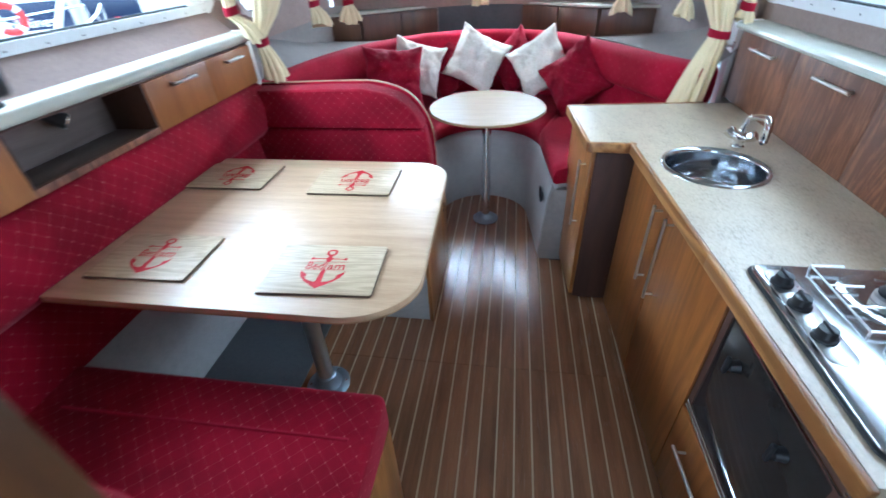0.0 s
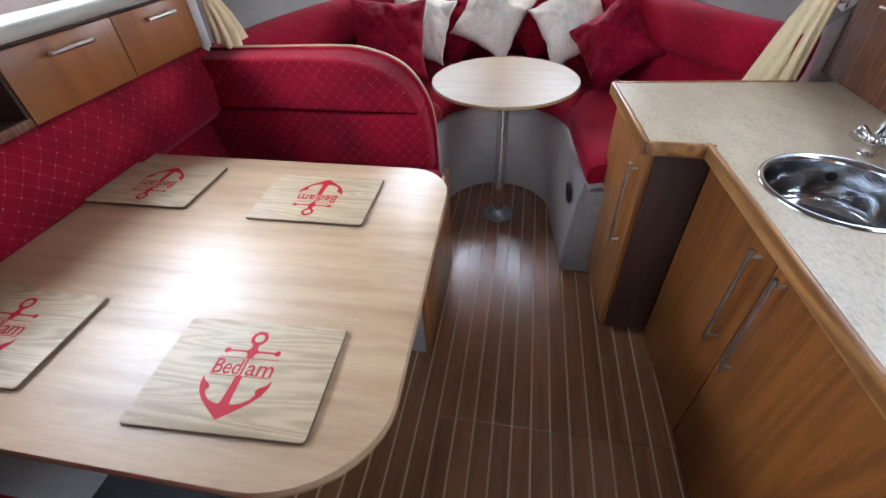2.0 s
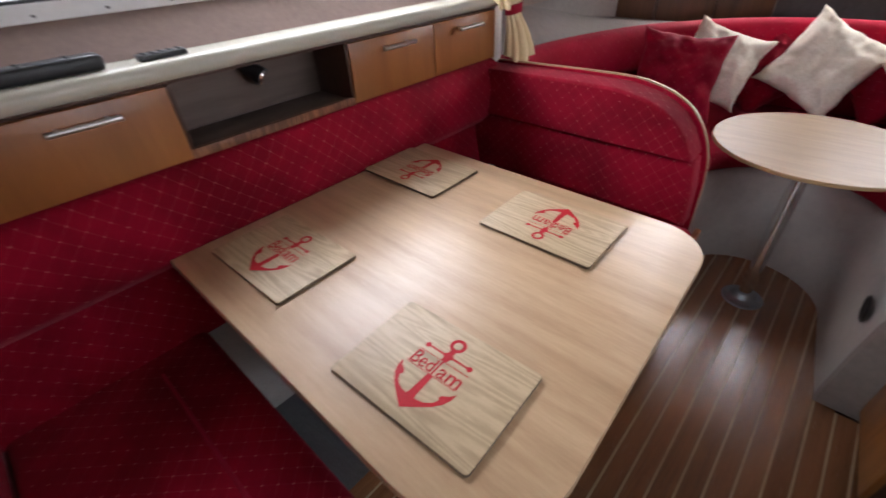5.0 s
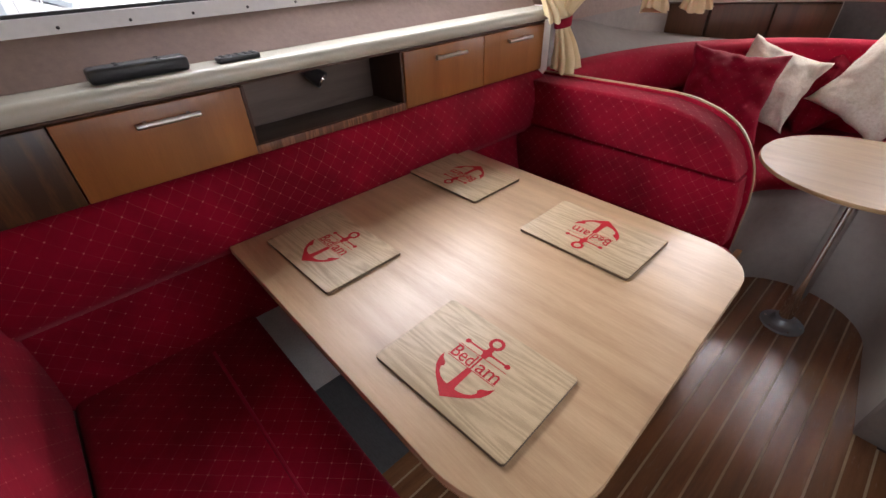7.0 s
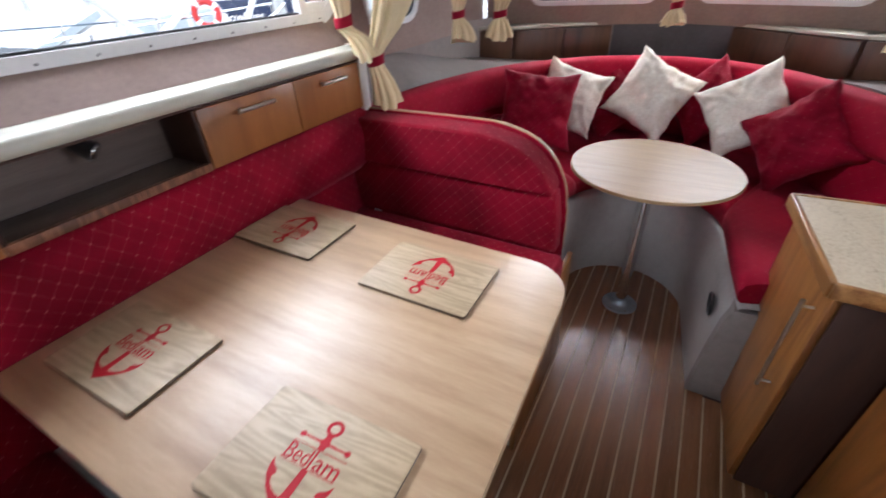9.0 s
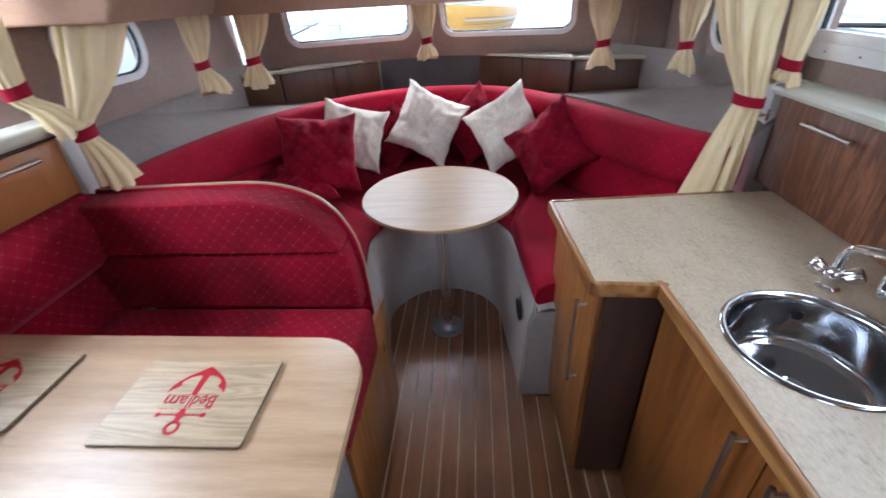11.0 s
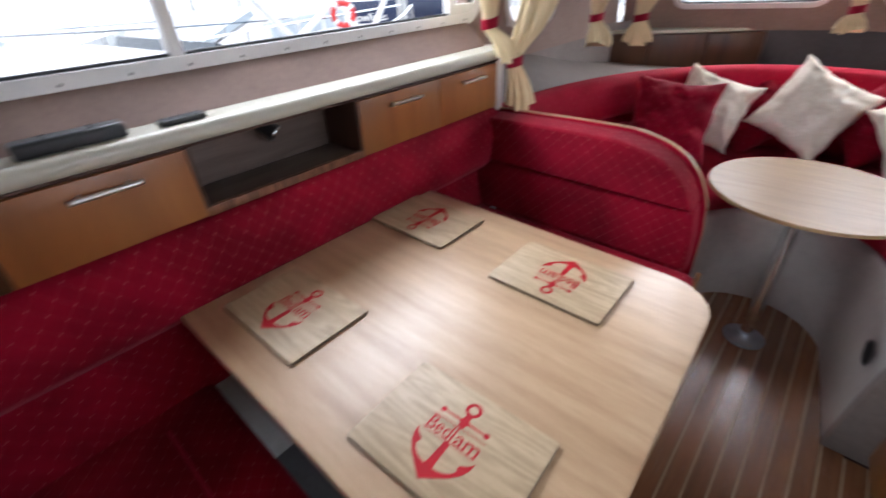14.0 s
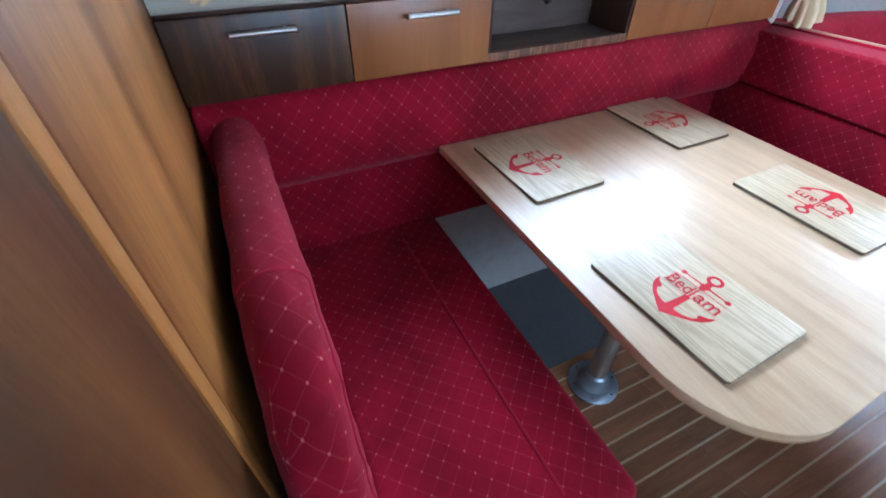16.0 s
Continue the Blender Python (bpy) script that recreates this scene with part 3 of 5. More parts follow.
# ---------- port side: lockers, shelf ----------
LIP = [(-0.96, 1.280), (-0.774, 1.272), (-0.762, 1.272)] + [(-0.770 + 0.021 * math.cos(radians(a)), 1.292 + 0.021 * math.sin(radians(a))) for a in range(-40, 91, 13)] + [(-0.96, 1.3135)]
shelf = thing("shelf_port", "ivory moulded shelf with a rounded lip", "shelf", (-0.85, 1.6, 1.28))
part("lip", prism([(-0.80, 1.2732)] + LIP[1:-1] + [(-0.80, 1.3130)], 0.59, 2.60, "y", 0), M["white_lip"], shelf, "rounded glossy lip")
part("board", prism([(-0.96, 1.280), (-0.8002, 1.2732), (-0.8002, 1.3130), (-0.96, 1.3135)], 0.59, 2.60, "y", 0), M["white_lip"], shelf)
fix("trim_shelf_port", box(-0.775, -0.760, 0.60, 2.56, 1.265, 1.2715, 0.002), M["dark_wood"], "thin dark bead under the shelf", "trim")


def locker(name, y0, y1, z0, z1, x, mat, label, hy=None, hz=None, into=-1, depth=0.15, back=None):
    t = thing(name, label, "locker", (x, (y0 + y1) / 2, z0), "lockers")
    s = sorted((x + into * 0.019, x + into * depth))
    part("body", box(s[0], s[1], y0 + 0.002, y1 - 0.002, z0 + 0.004, z1, 0.002), M["dark_wood"], t)
    f = sorted((x, x + into * 0.018))
    d = part("door", box(f[0], f[1], y0 + 0.0015, y1 - 0.0015, z0, z1 - 0.004, 0.002), mat, t, "veneered flap front")
    if hy:
        bar_handle((x, hy[0], hz), (x, hy[1], hz), (-into * 0.024, 0, 0), d)
    return t


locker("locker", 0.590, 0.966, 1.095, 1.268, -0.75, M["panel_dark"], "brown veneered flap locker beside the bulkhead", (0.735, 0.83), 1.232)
locker("locker", 0.966, 1.343, 1.095, 1.268, -0.75, M["locker"], "honey veneered flap locker above the dinette back", (1.125, 1.215), 1.232)
locker("locker", 1.839, 2.200, 1.095, 1.268, -0.75, M["locker"], "honey veneered flap locker above the dinette back", (1.975, 2.07), 1.232)
locker("locker", 2.200, 2.545, 1.095, 1.268, -0.75, M["locker"], "honey veneered flap locker in the dinette corner", (2.33, 2.42), 1.232)
cub = thing("open_locker", "dark open cubby between the flap lockers", "locker", (-0.75, 1.59, 1.095))
part("back_panel", box(-0.935, -0.925, 1.343, 1.839, 1.098, 1.284, 0), M["cubby"], cub)
part("bottom_panel", box(-0.925, -0.770, 1.343, 1.839, 1.098, 1.108, 0.002), M["cubby"], cub)
part("front_lip", box(-0.770, -0.752, 1.343, 1.839, 1.092, 1.115, 0.002), M["walnut"], cub, "oak retaining lip")
part("side_panel", box(-0.925, -0.754, 1.3435, 1.352, 1.108, 1.264, 0.001), M["dark_wood"], cub)
part("side_panel", box(-0.925, -0.754, 1.830, 1.8385, 1.108, 1.264, 0.001), M["dark_wood"], cub)
lamp = thing("reading_light", "small black swivel reading light in the cubby", "light", (-0.92, 1.60, 1.22))
part("bracket", tube([(-0.925, 1.60, 1.262), (-0.905, 1.60, 1.262), (-0.895, 1.60, 1.24)], 0.009, 10), M["black"], lamp)
part("lamp_head", tube([(-0.905, 1.585, 1.245), (-0.89, 1.595, 1.232), (-0.868, 1.612, 1.214), (-0.860, 1.618, 1.208)], [0.014, 0.020, 0.024, 0.025], 14), M["black"], lamp)
part("reflector", tube([(-0.8605, 1.6176, 1.2084), (-0.8580, 1.6196, 1.2064)], [0.019, 0.017], 14), M["chrome"], lamp, "chrome rimmed lamp glass")


def remote(name, x, y0, y1, w, h, label, z=1.3135):
    t = thing(name, label, "remote control", (x, (y0 + y1) / 2, z))
    part("body", box(x - w / 2, x + w / 2, y0, y1, z, z + h, min(h * 0.3, 0.008), 3), M["black"], t)
    n = int((y1 - y0) / 0.02) if h < 0.02 else 2
    for i in range(n):
        y = y0 + (i + 0.7) * (y1 - y0) / (n + 0.4)
        for dx in (-0.25, 0.25):
            part("button", box(x + dx * w - 0.004, x + dx * w + 0.004, y - 0.004, y + 0.004, z + h - 0.001, z + h + 0.002, 0.001), M["rubber"], t)
    return t


remote("speaker_bar", -0.808, 1.07, 1.262, 0.05, 0.030, "black speaker bar lying on the ivory shelf")
remote("remote_control", -0.80, 1.325, 1.425, 0.035, 0.012, "slim black remote control on the ivory shelf")

# ---------- dinette ----------


def cushion(name, bm, parent, label="", mat="red"):
    return part(name, bm, M[mat], parent, label, True, 75)


CURVE = [(-0.745, 1.066), (-0.40, 1.074), (-0.20, 1.074), (-0.10, 1.055), (-0.045, 1.034), (0.0, 1.006), (0.042, 0.960), (0.075, 0.900), (0.094, 0.84), (0.104, 0.77), (0.106, 0.74)]
LOWER = [(-0.82, 0.874), (0.080, 0.874), (0.098, 0.77), (0.106, 0.640), (-0.82, 0.640)]


def end_back(name, y0, y1, label):
    """A dinette end: two upholstered tiers on a board with a curved pale oak edge."""
    t = thing(name, label, "seat back", (-0.3, (y0 + y1) / 2, 0.0))
    f, k = y0, y1 - 0.016
    up = [(-0.80, 0.879), (-0.80, 1.062)] + [(x - 0.004, z - 0.005) for x, z in CURVE[1:8]] + [(0.072, 0.879)]
    part("upper_cushion", prism(up, f, k, "y", 0.036, 6), M["red"], t, "", True, 75)
    part("lower_cushion", prism(LOWER, f + 0.006, k, "y", 0.03, 5), M["red"], t, "", True, 75)
    b0, b1 = y1 - 0.016, y1
    brd = [(-0.78, 0.0), (-0.78, 1.066)] + [(x + 0.002, z + 0.002) for x, z in CURVE[1:]] + [(0.112, 0.55), (0.116, 0.0)]
    board = part("board", prism(brd, b0, b1 - 0.002, "y", 0.002), M["red_plain"], t, "crimson covered back board")
    line = spline([(-0.78, 0, 1.069)] + [(x + 0.004, 0, z + 0.004) for x, z in CURVE[1:]] + [(0.114, 0, 0.60)], 4)
    strip = loft([[(p.x, b1 - 0.010, p.z - 0.003), (p.x, b1, p.z - 0.003), (p.x + 0.0015, b1, p.z + 0.002), (p.x + 0.0015, b1 - 0.010, p.z + 0.002)] for p in line])
    part("edging", strip, M["pale_edge"], board, "pale oak edging strip")
    return t


end_back("dinette_partition_fore", 2.485, 2.625, "crimson trellis two-tier dinette back with pale oak edging")
bol = thing("dinette_bolster_aft", "fat crimson trellis bolster against the bulkhead", "seat back", (-0.3, 0.674, 0.0))
rings = []
pts = spline([(-0.80, 0, 1.062)] + [(x, 0, z) for x, z in CURVE[1:]] + [(0.108, 0, 0.64)], 7)
for i, p in enumerate(pts):
    tan = (pts[min(i + 1, len(pts) - 1)] - pts[max(i - 1, 0)]).normalized()
    nrm = Vector((tan.z, 0, -tan.x)) * -1
    nrm = nrm if nrm.z >= -0.01 and (nrm.x > -0.2) else -nrm
    ring = []
    for k in range(21):
        a = math.pi * k / 20
        yy = 0.667 + 0.054 * math.copysign(abs(math.cos(a)) ** 0.75, math.cos(a))
        up = 0.085 * (math.sin(a) ** 0.8 - 1)
        fold = noise.noise(Vector((p.x * 9, a * 1.2, p.z * 9))) * 0.006 + noise.noise(Vector((p.x * 26, a * 2.5, p.z * 26))) * 0.0035
        up += fold * math.sin(a)
        yy += fold * 0.8 * math.cos(a)
        ring.append((p.x + nrm.x * up, yy, p.z + nrm.z * up))
    foot = max(0.58, min(ring[0][2] - 0.02, 0.60))
    x_in = min(p.x, 0.02) - 0.0
    ring += [(min(ring[20][0], x_in + 0.06), 0.616, foot), (min(ring[0][0], x_in + 0.06), 0.717, foot)]
    rings.append(ring)
part("roll", loft(rings), M["red"], bol, "", True, 80)
bend = min(range(len(pts)), key=lambda i: (pts[i] - Vector((-0.19, 0, 1.073))).length)
part("piping", tube([Vector(q) + Vector((0.0005, 0, 0.0005)) for q in rings[bend][3:20]], 0.0022, 6), M["tie"], bol, "stitched crimson seam")
part("piping", tube([Vector(r[3]) + Vector((0, 0.0005, 0)) for r in rings[bend:]], 0.0022, 6), M["tie"], bol, "stitched crimson seam")


side = thing("dinette_settee", "long crimson trellis settee back along the hull", "settee", (-0.8, 1.6, 0.58))
part("upper_cushion", prism([(-0.90, 0.842), (-0.90, 1.092), (-0.775, 1.092), (-0.745, 1.075), (-0.728, 1.035), (-0.721, 0.98), (-0.726, 0.92), (-0.738, 0.875), (-0.765, 0.842)], 0.592, 2.56, "y", 0.012, 3), M["red"], side, "", True, 75)
part("lower_cushion", prism([(-0.88, 0.585), (-0.88, 0.834), (-0.835, 0.834), (-0.812, 0.81), (-0.795, 0.72), (-0.775, 0.63), (-0.775, 0.585)], 0.66, 2.56, "y", 0.010, 3), M["red"], side, "", True, 75)


def seat(name, y0, y1, x1, label, seam=None, top=0.602):
    t = thing(name, label, "seat", (-0.3, (y0 + y1) / 2, 0.0), "dinette seats")
    part("cushion", box(-0.86, x1, y0, y1, 0.455, top, 0.028, 5), M["red"], t, "", True, 75)
    part("side_panel", box(x1 - 0.022, x1 - 0.004, y0 + 0.012, y1 - 0.012, 0.0, 0.452, 0.002), M["oak"], t, "honey oak end panel")
    part("front_panel", box(-0.88, x1 - 0.024, *((y1 - 0.04, y1 - 0.022) if y0 < 1 else (y0 + 0.022, y0 + 0.04)), 0.0, 0.45, 0.002), M["side_grey"], t)
    if seam:
        part("piping", tube([(-0.70, seam, 0.6018), (x1 - 0.06, seam, 0.6018)], 0.0045, 8), M["tie"], t, "stitched crimson seam")
    return t


seat("dinette_seat_aft", 0.715, 1.195, 0.190, "crimson trellis bench seat with an oak end panel", 1.045)
seat("dinette_seat_fore", 2.060, 2.50, 0.150, "crimson trellis bench seat with an oak end panel", top=0.656)
fix("trim_fore_seat_end", box(0.125, 0.145, 2.47, 2.67, 0.0, 0.56, 0.002), M["oak"], "honey oak end panel beside the bow cove", "panel")

# table
tb = thing("dinette_table", "pale oak laminate table on a steel pedestal", "table", (-0.25, 1.63, 0.0))
out = [(-0.735, 1.190)] + arc(0.282 - 0.20, 1.190 + 0.17, 0.20, 0.17, -90, 0, 10) + arc(0.262 - 0.13, 2.100 - 0.13, 0.13, 0.13, 0, 90, 8) + [(-0.735, 2.105)]
part("tabletop", prism(out, 0.861, 0.880, "z", 0.0015), M["table"], tb)
part("edge_band", prism([(x * 1.002, y) for x, y in out], 0.8575, 0.8615, "z", 0), M["edge"], tb, "brown edge band")
for (x, y) in ((-0.262, 1.63),):
    part("leg", lathe([(0.033, 0.04), (0.033, 0.86)], 28, (x, y, 0)), M["steel"], tb, "brushed steel tube")
    part("top_flange", lathe([(0.085, 0.858), (0.085, 0.852), (0.045, 0.835), (0.036, 0.79), (0.033, 0.79)], 28, (x, y, 0)), M["steel"], tb)
    base = part("base_plate", lathe([(0.0, 0.0), (0.094, 0.0), (0.095, 0.008), (0.09, 0.013), (0.062, 0.018), (0.050, 0.035), (0.044, 0.07), (0.038, 0.075), (0.033, 0.075)], 36, (x, y, 0.0015)), M["blue_steel"], tb, "steel floor socket with bolts")
    for k in range(6):
        a = radians(60 * k + 15)
        part("bolt", lathe([(0.0, 0.017), (0.005, 0.016), (0.006, 0.012)], 10, (x + 0.078 * math.cos(a), y + 0.078 * math.sin(a), 0.002)), M["chrome"], base)

# placemats, each with an anchor print and lettering


def flat(outline, z, hole=None):
    bm = bmesh.new()
    vs = [bm.verts.new((x, y, z)) for x, y in outline]
    if hole:
        hs = [bm.verts.new((x, y, z)) for x, y in hole]
        n = len(vs)
        for i in range(n):
            bm.faces.new([vs[i], vs[(i + 1) % n], hs[(i + 1) % n], hs[i]])
    else:
        bm.faces.new(vs)
        bmesh.ops.triangulate(bm, faces=bm.faces[:])
    for f in bm.faces:
        f.normal_update()
        if f.normal.z < 0:
            f.normal_flip()
    return bm


def lettering(text, size, mat, m, name="lettering", shear=0.0):
    c = bpy.data.curves.new(name, 'FONT')
    c.body, c.size, c.align_x, c.align_y = text, size, 'CENTER', 'CENTER'
    c.shear, c.extrude = shear, 0.0004
    tmp = bpy.data.objects.new("tmp_text", c)
    scene.collection.objects.link(tmp)
    bpy.context.view_layer.update()
    me = bpy.data.meshes.new_from_object(tmp.evaluated_get(bpy.context.evaluated_depsgraph_get()))
    bpy.data.objects.remove(tmp)
    bpy.data.curves.remove(c)
    me.name = name
    me.transform(m)
    me.materials.clear()
    me.materials.append(mat)
    return me


def placemat(label):
    t = thing("placemat", label, "placemat", (0, 0, 0), "placemats on the table")
    w, h, z = 0.310, 0.217, 0.0085
    part("board", prism(rounded(0, 0, w, h, 0.008, 3), 0.0, z, "z", 0.001), M["mat"], t)
    part("edge_band", prism(rounded(0, 0, w + 0.001, h + 0.001, 0.008, 3), 0.0008, z - 0.0015, "z", 0), M["mat_edge"], t, "dark cut edge")
    z += 0.0004
    # the anchor's shank runs along y, its crown at the near end; the name fills the band across it
    a = flat(arc(0, 0.0705, 0.0160, 0.0160, 0, 360, 28)[:-1], z, arc(0, 0.0705, 0.0088, 0.0088, 0, 360, 28)[:-1])
    join(a, flat([(-0.0058, 0.0565), (0.0058, 0.0565), (0.0066, 0.047), (0.0105, 0.0435), (0.0105, 0.0385), (0.0066, 0.035), (0.0062, 0.0265), (-0.0062, 0.0265), (-0.0066, 0.035), (-0.0105, 0.0385), (-0.0105, 0.0435), (-0.0066, 0.047)], z))
    join(a, flat([(-0.0060, -0.0085), (0.0060, -0.0085), (0.0075, -0.053), (0.0095, -0.062), (0, -0.088), (-0.0095, -0.062), (-0.0075, -0.053)], z))
    # the letter l is the shank, thinned
    join(a, flat([(-0.0019, 0.0265), (0.0019, 0.0265), (0.0019, -0.0085), (-0.0019, -0.0085)], z))
    for s in (-1, 1):
        join(a, flat([(s * x, y) for x, y in ((0.0105, 0.0432), (0.044, 0.0430), (0.044, 0.0392), (0.0105, 0.0388))], z))
        join(a, flat(arc(s * 0.0475, 0.041, 0.0058, 0.0058, 0, 360, 14)[:-1], z))
        fl = [(0.0, -0.088), (0.020, -0.0735), (0.041, -0.0575), (0.0545, -0.0420), (0.0610, -0.0270), (0.0625, -0.0125), (0.0545, -0.0225), (0.0435, -0.0290), (0.0405, -0.0350), (0.0440, -0.0400), (0.0395, -0.0485), (0.0290, -0.0565), (0.0180, -0.0600), (0.0095, -0.0610)]
        join(a, flat([(s * x, y) for x, y in fl], z))
        for y in (0.0275, -0.0085):
            x0, x1 = (0.0062, 0.056) if s > 0 else (0.0062, 0.055)
            join(a, flat([(s * x0, y), (s * x1, y), (s * x1, y - 0.0016), (s * x0, y - 0.0016)], z))
    # serifs at the feet and heads of the upright strokes
    for x, y, w in ((-0.0525, 0.0222, 0.005), (-0.0525, -0.0066, 0.005), (-0.0085, 0.0222, 0.0035), (-0.0075, -0.0066, 0.003), (0.0225, -0.0066, 0.003), (0.0285, -0.0066, 0.0042), (0.0405, -0.0066, 0.004), (0.0525, -0.0066, 0.0042), (0.0275, 0.0125, 0.003)):
        join(a, flat([(x - w, y), (x + w, y), (x + w, y + 0.0014), (x - w, y + 0.0014)], z))
    for f in a.faces:
        if f.normal.z < 0:
            f.normal_flip()
    part("anchor_print", a, M["anchor"], t, "red anchor print", False)
    for text, x0, x1, y0, y1 in (("Bed", -0.0540, -0.0050, -0.0066, 0.0236), ("am", 0.0070, 0.0550, -0.0066, 0.0140)):
        me = lettering(text, 0.035, M["anchor"], Matrix.Identity(4), "lettering")
        xs, ys = [v.co.x for v in me.vertices], [v.co.y for v in me.vertices]
        for v in me.vertices:
            v.co.x = x0 + (v.co.x - min(xs)) / (max(xs) - min(xs)) * (x1 - x0)
            v.co.y = y0 + (v.co.y - min(ys)) / (max(ys) - min(ys)) * (y1 - y0)
            v.co.z += z
        ob = new("lettering", me)
        ob.parent = t
        ob["label"] = "red printed lettering"
    return t


first = placemat("grey ash placemat with a red anchor print on the table")
first.matrix_basis = pose(0.006, 1.368, 0.8805, 0, 0, 2.6)
for x, y, r in ((-0.527, 1.384, 1.2), (-0.0785, 1.906, 180.6), (-0.579, 1.925, 180.4)):
    copy_thing(first, pose(x, y, 0.8805, 0, 0, r))

# bulkhead at the dinette's aft end
bh = thing("bulkhead_panel", "tall honey ash bulkhead panel behind the dinette back", "panel", (-0.3, 0.57, 0), "", "structure")
part("panel", box(-0.95, -0.036, 0.555, 0.588, 0.0, 1.955, 0.003), M["panel"], bh)
part("groove", box(-0.038, -0.022, 0.556, 0.580, 0.0, 1.95, 0), M["hole"], bh, "dark shadow gap")
part("stile", box(-0.026, 0.004, 0.555, 0.590, 0.0, 1.955, 0.003), M["panel"], bh)
part("panel_end", box(0.006, 0.258, 0.555, 0.588, 0.0, 1.955, 0.003), M["panel_brown"], bh, "much darker brown veneered panel")

# ---------- galley ----------
GX = 1.022


def gx(y):
    """The galley's front line: it eases outwards going aft."""
    return GX + (2.29 - y) * 0.045


top = [(0.798, 2.795), (0.835, 2.300), (1.008, 2.292), (gx(1.5) - 0.012, 1.5), (gx(0.9) - 0.012, 0.90), (1.62, 0.90), (1.60, 2.85), (1.45, 2.845)]
wt = thing("worktop", "beige granite laminate galley worktop with an oak lipping", "worktop", (1.3, 1.9, 0.865))
# laminate with the sink opening cut through
sc, sr = Vector((1.240, 2.070)), 0.173
bm = bmesh.new()
vo = [bm.verts.new((x, y, 0.900)) for x, y in top]
eo = [bm.edges.new((vo[i], vo[(i + 1) % len(vo)])) for i in range(len(vo))]
vi = [bm.verts.new((x, y, 0.900)) for x, y in arc(sc.x, sc.y, sr - 0.006, sr - 0.006, 0, 360, 40)[:-1]]
ei = [bm.edges.new((vi[i], vi[(i + 1) % len(vi)])) for i in range(len(vi))]
bmesh.ops.triangle_fill(bm, use_beauty=True, use_dissolve=False, edges=eo + ei)
bmesh.ops.recalc_face_normals(bm, faces=bm.faces)
ret = bmesh.ops.extrude_face_region(bm, geom=bm.faces[:])
bmesh.ops.translate(bm, verts=[v for v in ret["geom"] if isinstance(v, bmesh.types.BMVert)], vec=(0, 0, -0.034))
bmesh.ops.recalc_face_normals(bm, faces=bm.faces)
part("slab", bm, M["counter"], wt, "", True, 30)
edge = [(1.45, 2.845), (0.798, 2.795), (0.835, 2.300), (1.008, 2.292), (gx(1.5) - 0.012, 1.5), (gx(0.9) - 0.012, 0.90)]
for (ax, ay), (bx, by) in zip(edge, edge[1:]):
    a, b = Vector((ax, ay, 0)), Vector((bx, by, 0))
    d = (b - a).normalized()
    nrm = Vector((d.y, -d.x, 0))
    if nrm.dot(Vector((1.25, 2.4, 0)) - a) > 0:
        nrm = -nrm
    e0, e1 = a - d * 0.009, b + d * 0.009
    pts = []
    for z in (0.858, 0.9025):
        for p in (e0, e1):
            pts += [(p + nrm * 0.001).to_tuple()[:2] + (z,), (p + nrm * 0.017).to_tuple()[:2] + (z,)]
    part("lipping", solid(pts, [(0, 1, 3, 2), (4, 6, 7, 5), (0, 2, 6, 4), (1, 5, 7, 3), (0, 4, 5, 1), (2, 3, 7, 6)], 0.004, 3), M["oak_x"], wt, "rounded oak lipping")

col = thing("tall_cupboard", "honey oak end cupboard with a long steel handle", "cupboard", (0.95, 2.55, 0.0), "galley cupboards")
part("body", prism([(0.835, 2.765), (0.866, 2.318), (1.05, 2.318), (1.55, 2.60), (1.55, 2.78)], 0.035, 0.864, "z", 0.002), M["oak"], col)
# aft face in a far darker brown than the oak body
part("aft_panel", box(0.868, 1.040, 2.306, 2.318, 0.035, 0.858, 0.002), M["dark_wood"], col, "side panel much darker than the oak door")
dr = part("door", prism([(0.816, 2.772), (0.848, 2.312), (0.866, 2.314), (0.834, 2.774)], 0.045, 0.852, "z", 0.002), M["oak"], col, "honey oak door")
bar_handle((0.840, 2.365, 0.470), (0.840, 2.365, 0.770), (-0.03, -0.003, 0), dr)
part("plinth", box(0.90, 1.10, 2.34, 2.76, 0.0, 0.035, 0.001), M["dark_wood"], col)


def base_unit(y0, y1, z0, z1, label, name="base_cupboard", handle=None):
    t = thing(name, label, "cupboard", (GX + 0.2, (y0 + y1) / 2, 0.0), "galley cupboards")
    xa, xb = gx(y0), gx(y1)
    part("body", prism([(xa + 0.019, y0 + 0.001), (1.58, y0 + 0.001), (1.58, y1 - 0.001), (xb + 0.019, y1 - 0.001)], z0, 0.735 if y0 > 1.3 else z1, "z", 0.001), M["oak"], t)
    d = part("door", prism([(xa, y0 + 0.002), (xa + 0.018, y0 + 0.002), (xb + 0.018, y1 - 0.002), (xb, y1 - 0.002)], z0 + 0.012, z1 - 0.006, "z", 0.002), M["oak_base"], t, "russet oak front")
    if handle:
        (ya, za), (yb, zb) = handle
        bar_handle((gx(ya), ya, za), (gx(yb), yb, zb), (-0.03, 0, 0), d)
    return t


base_unit(1.842, 2.286, 0.03, 0.855, "honey oak galley cupboard with a long steel handle", handle=((1.897, 0.515), (1.897, 0.805)))
base_unit(1.388, 1.842, 0.03, 0.855, "honey oak galley cupboard with a long steel handle", handle=((1.785, 0.515), (1.785, 0.815)))
base_unit(0.905, 1.388, 0.03, 0.415, "honey oak drawer unit under the oven", "drawer_unit", handle=((1.285, 0.315), (1.01, 0.315)))
fix("trim_galley_plinth", box(1.095, 1.115, 0.9, 2.29, 0.0, 0.03, 0.001), M["dark_wood"], "dark plinth under the galley", "plinth")

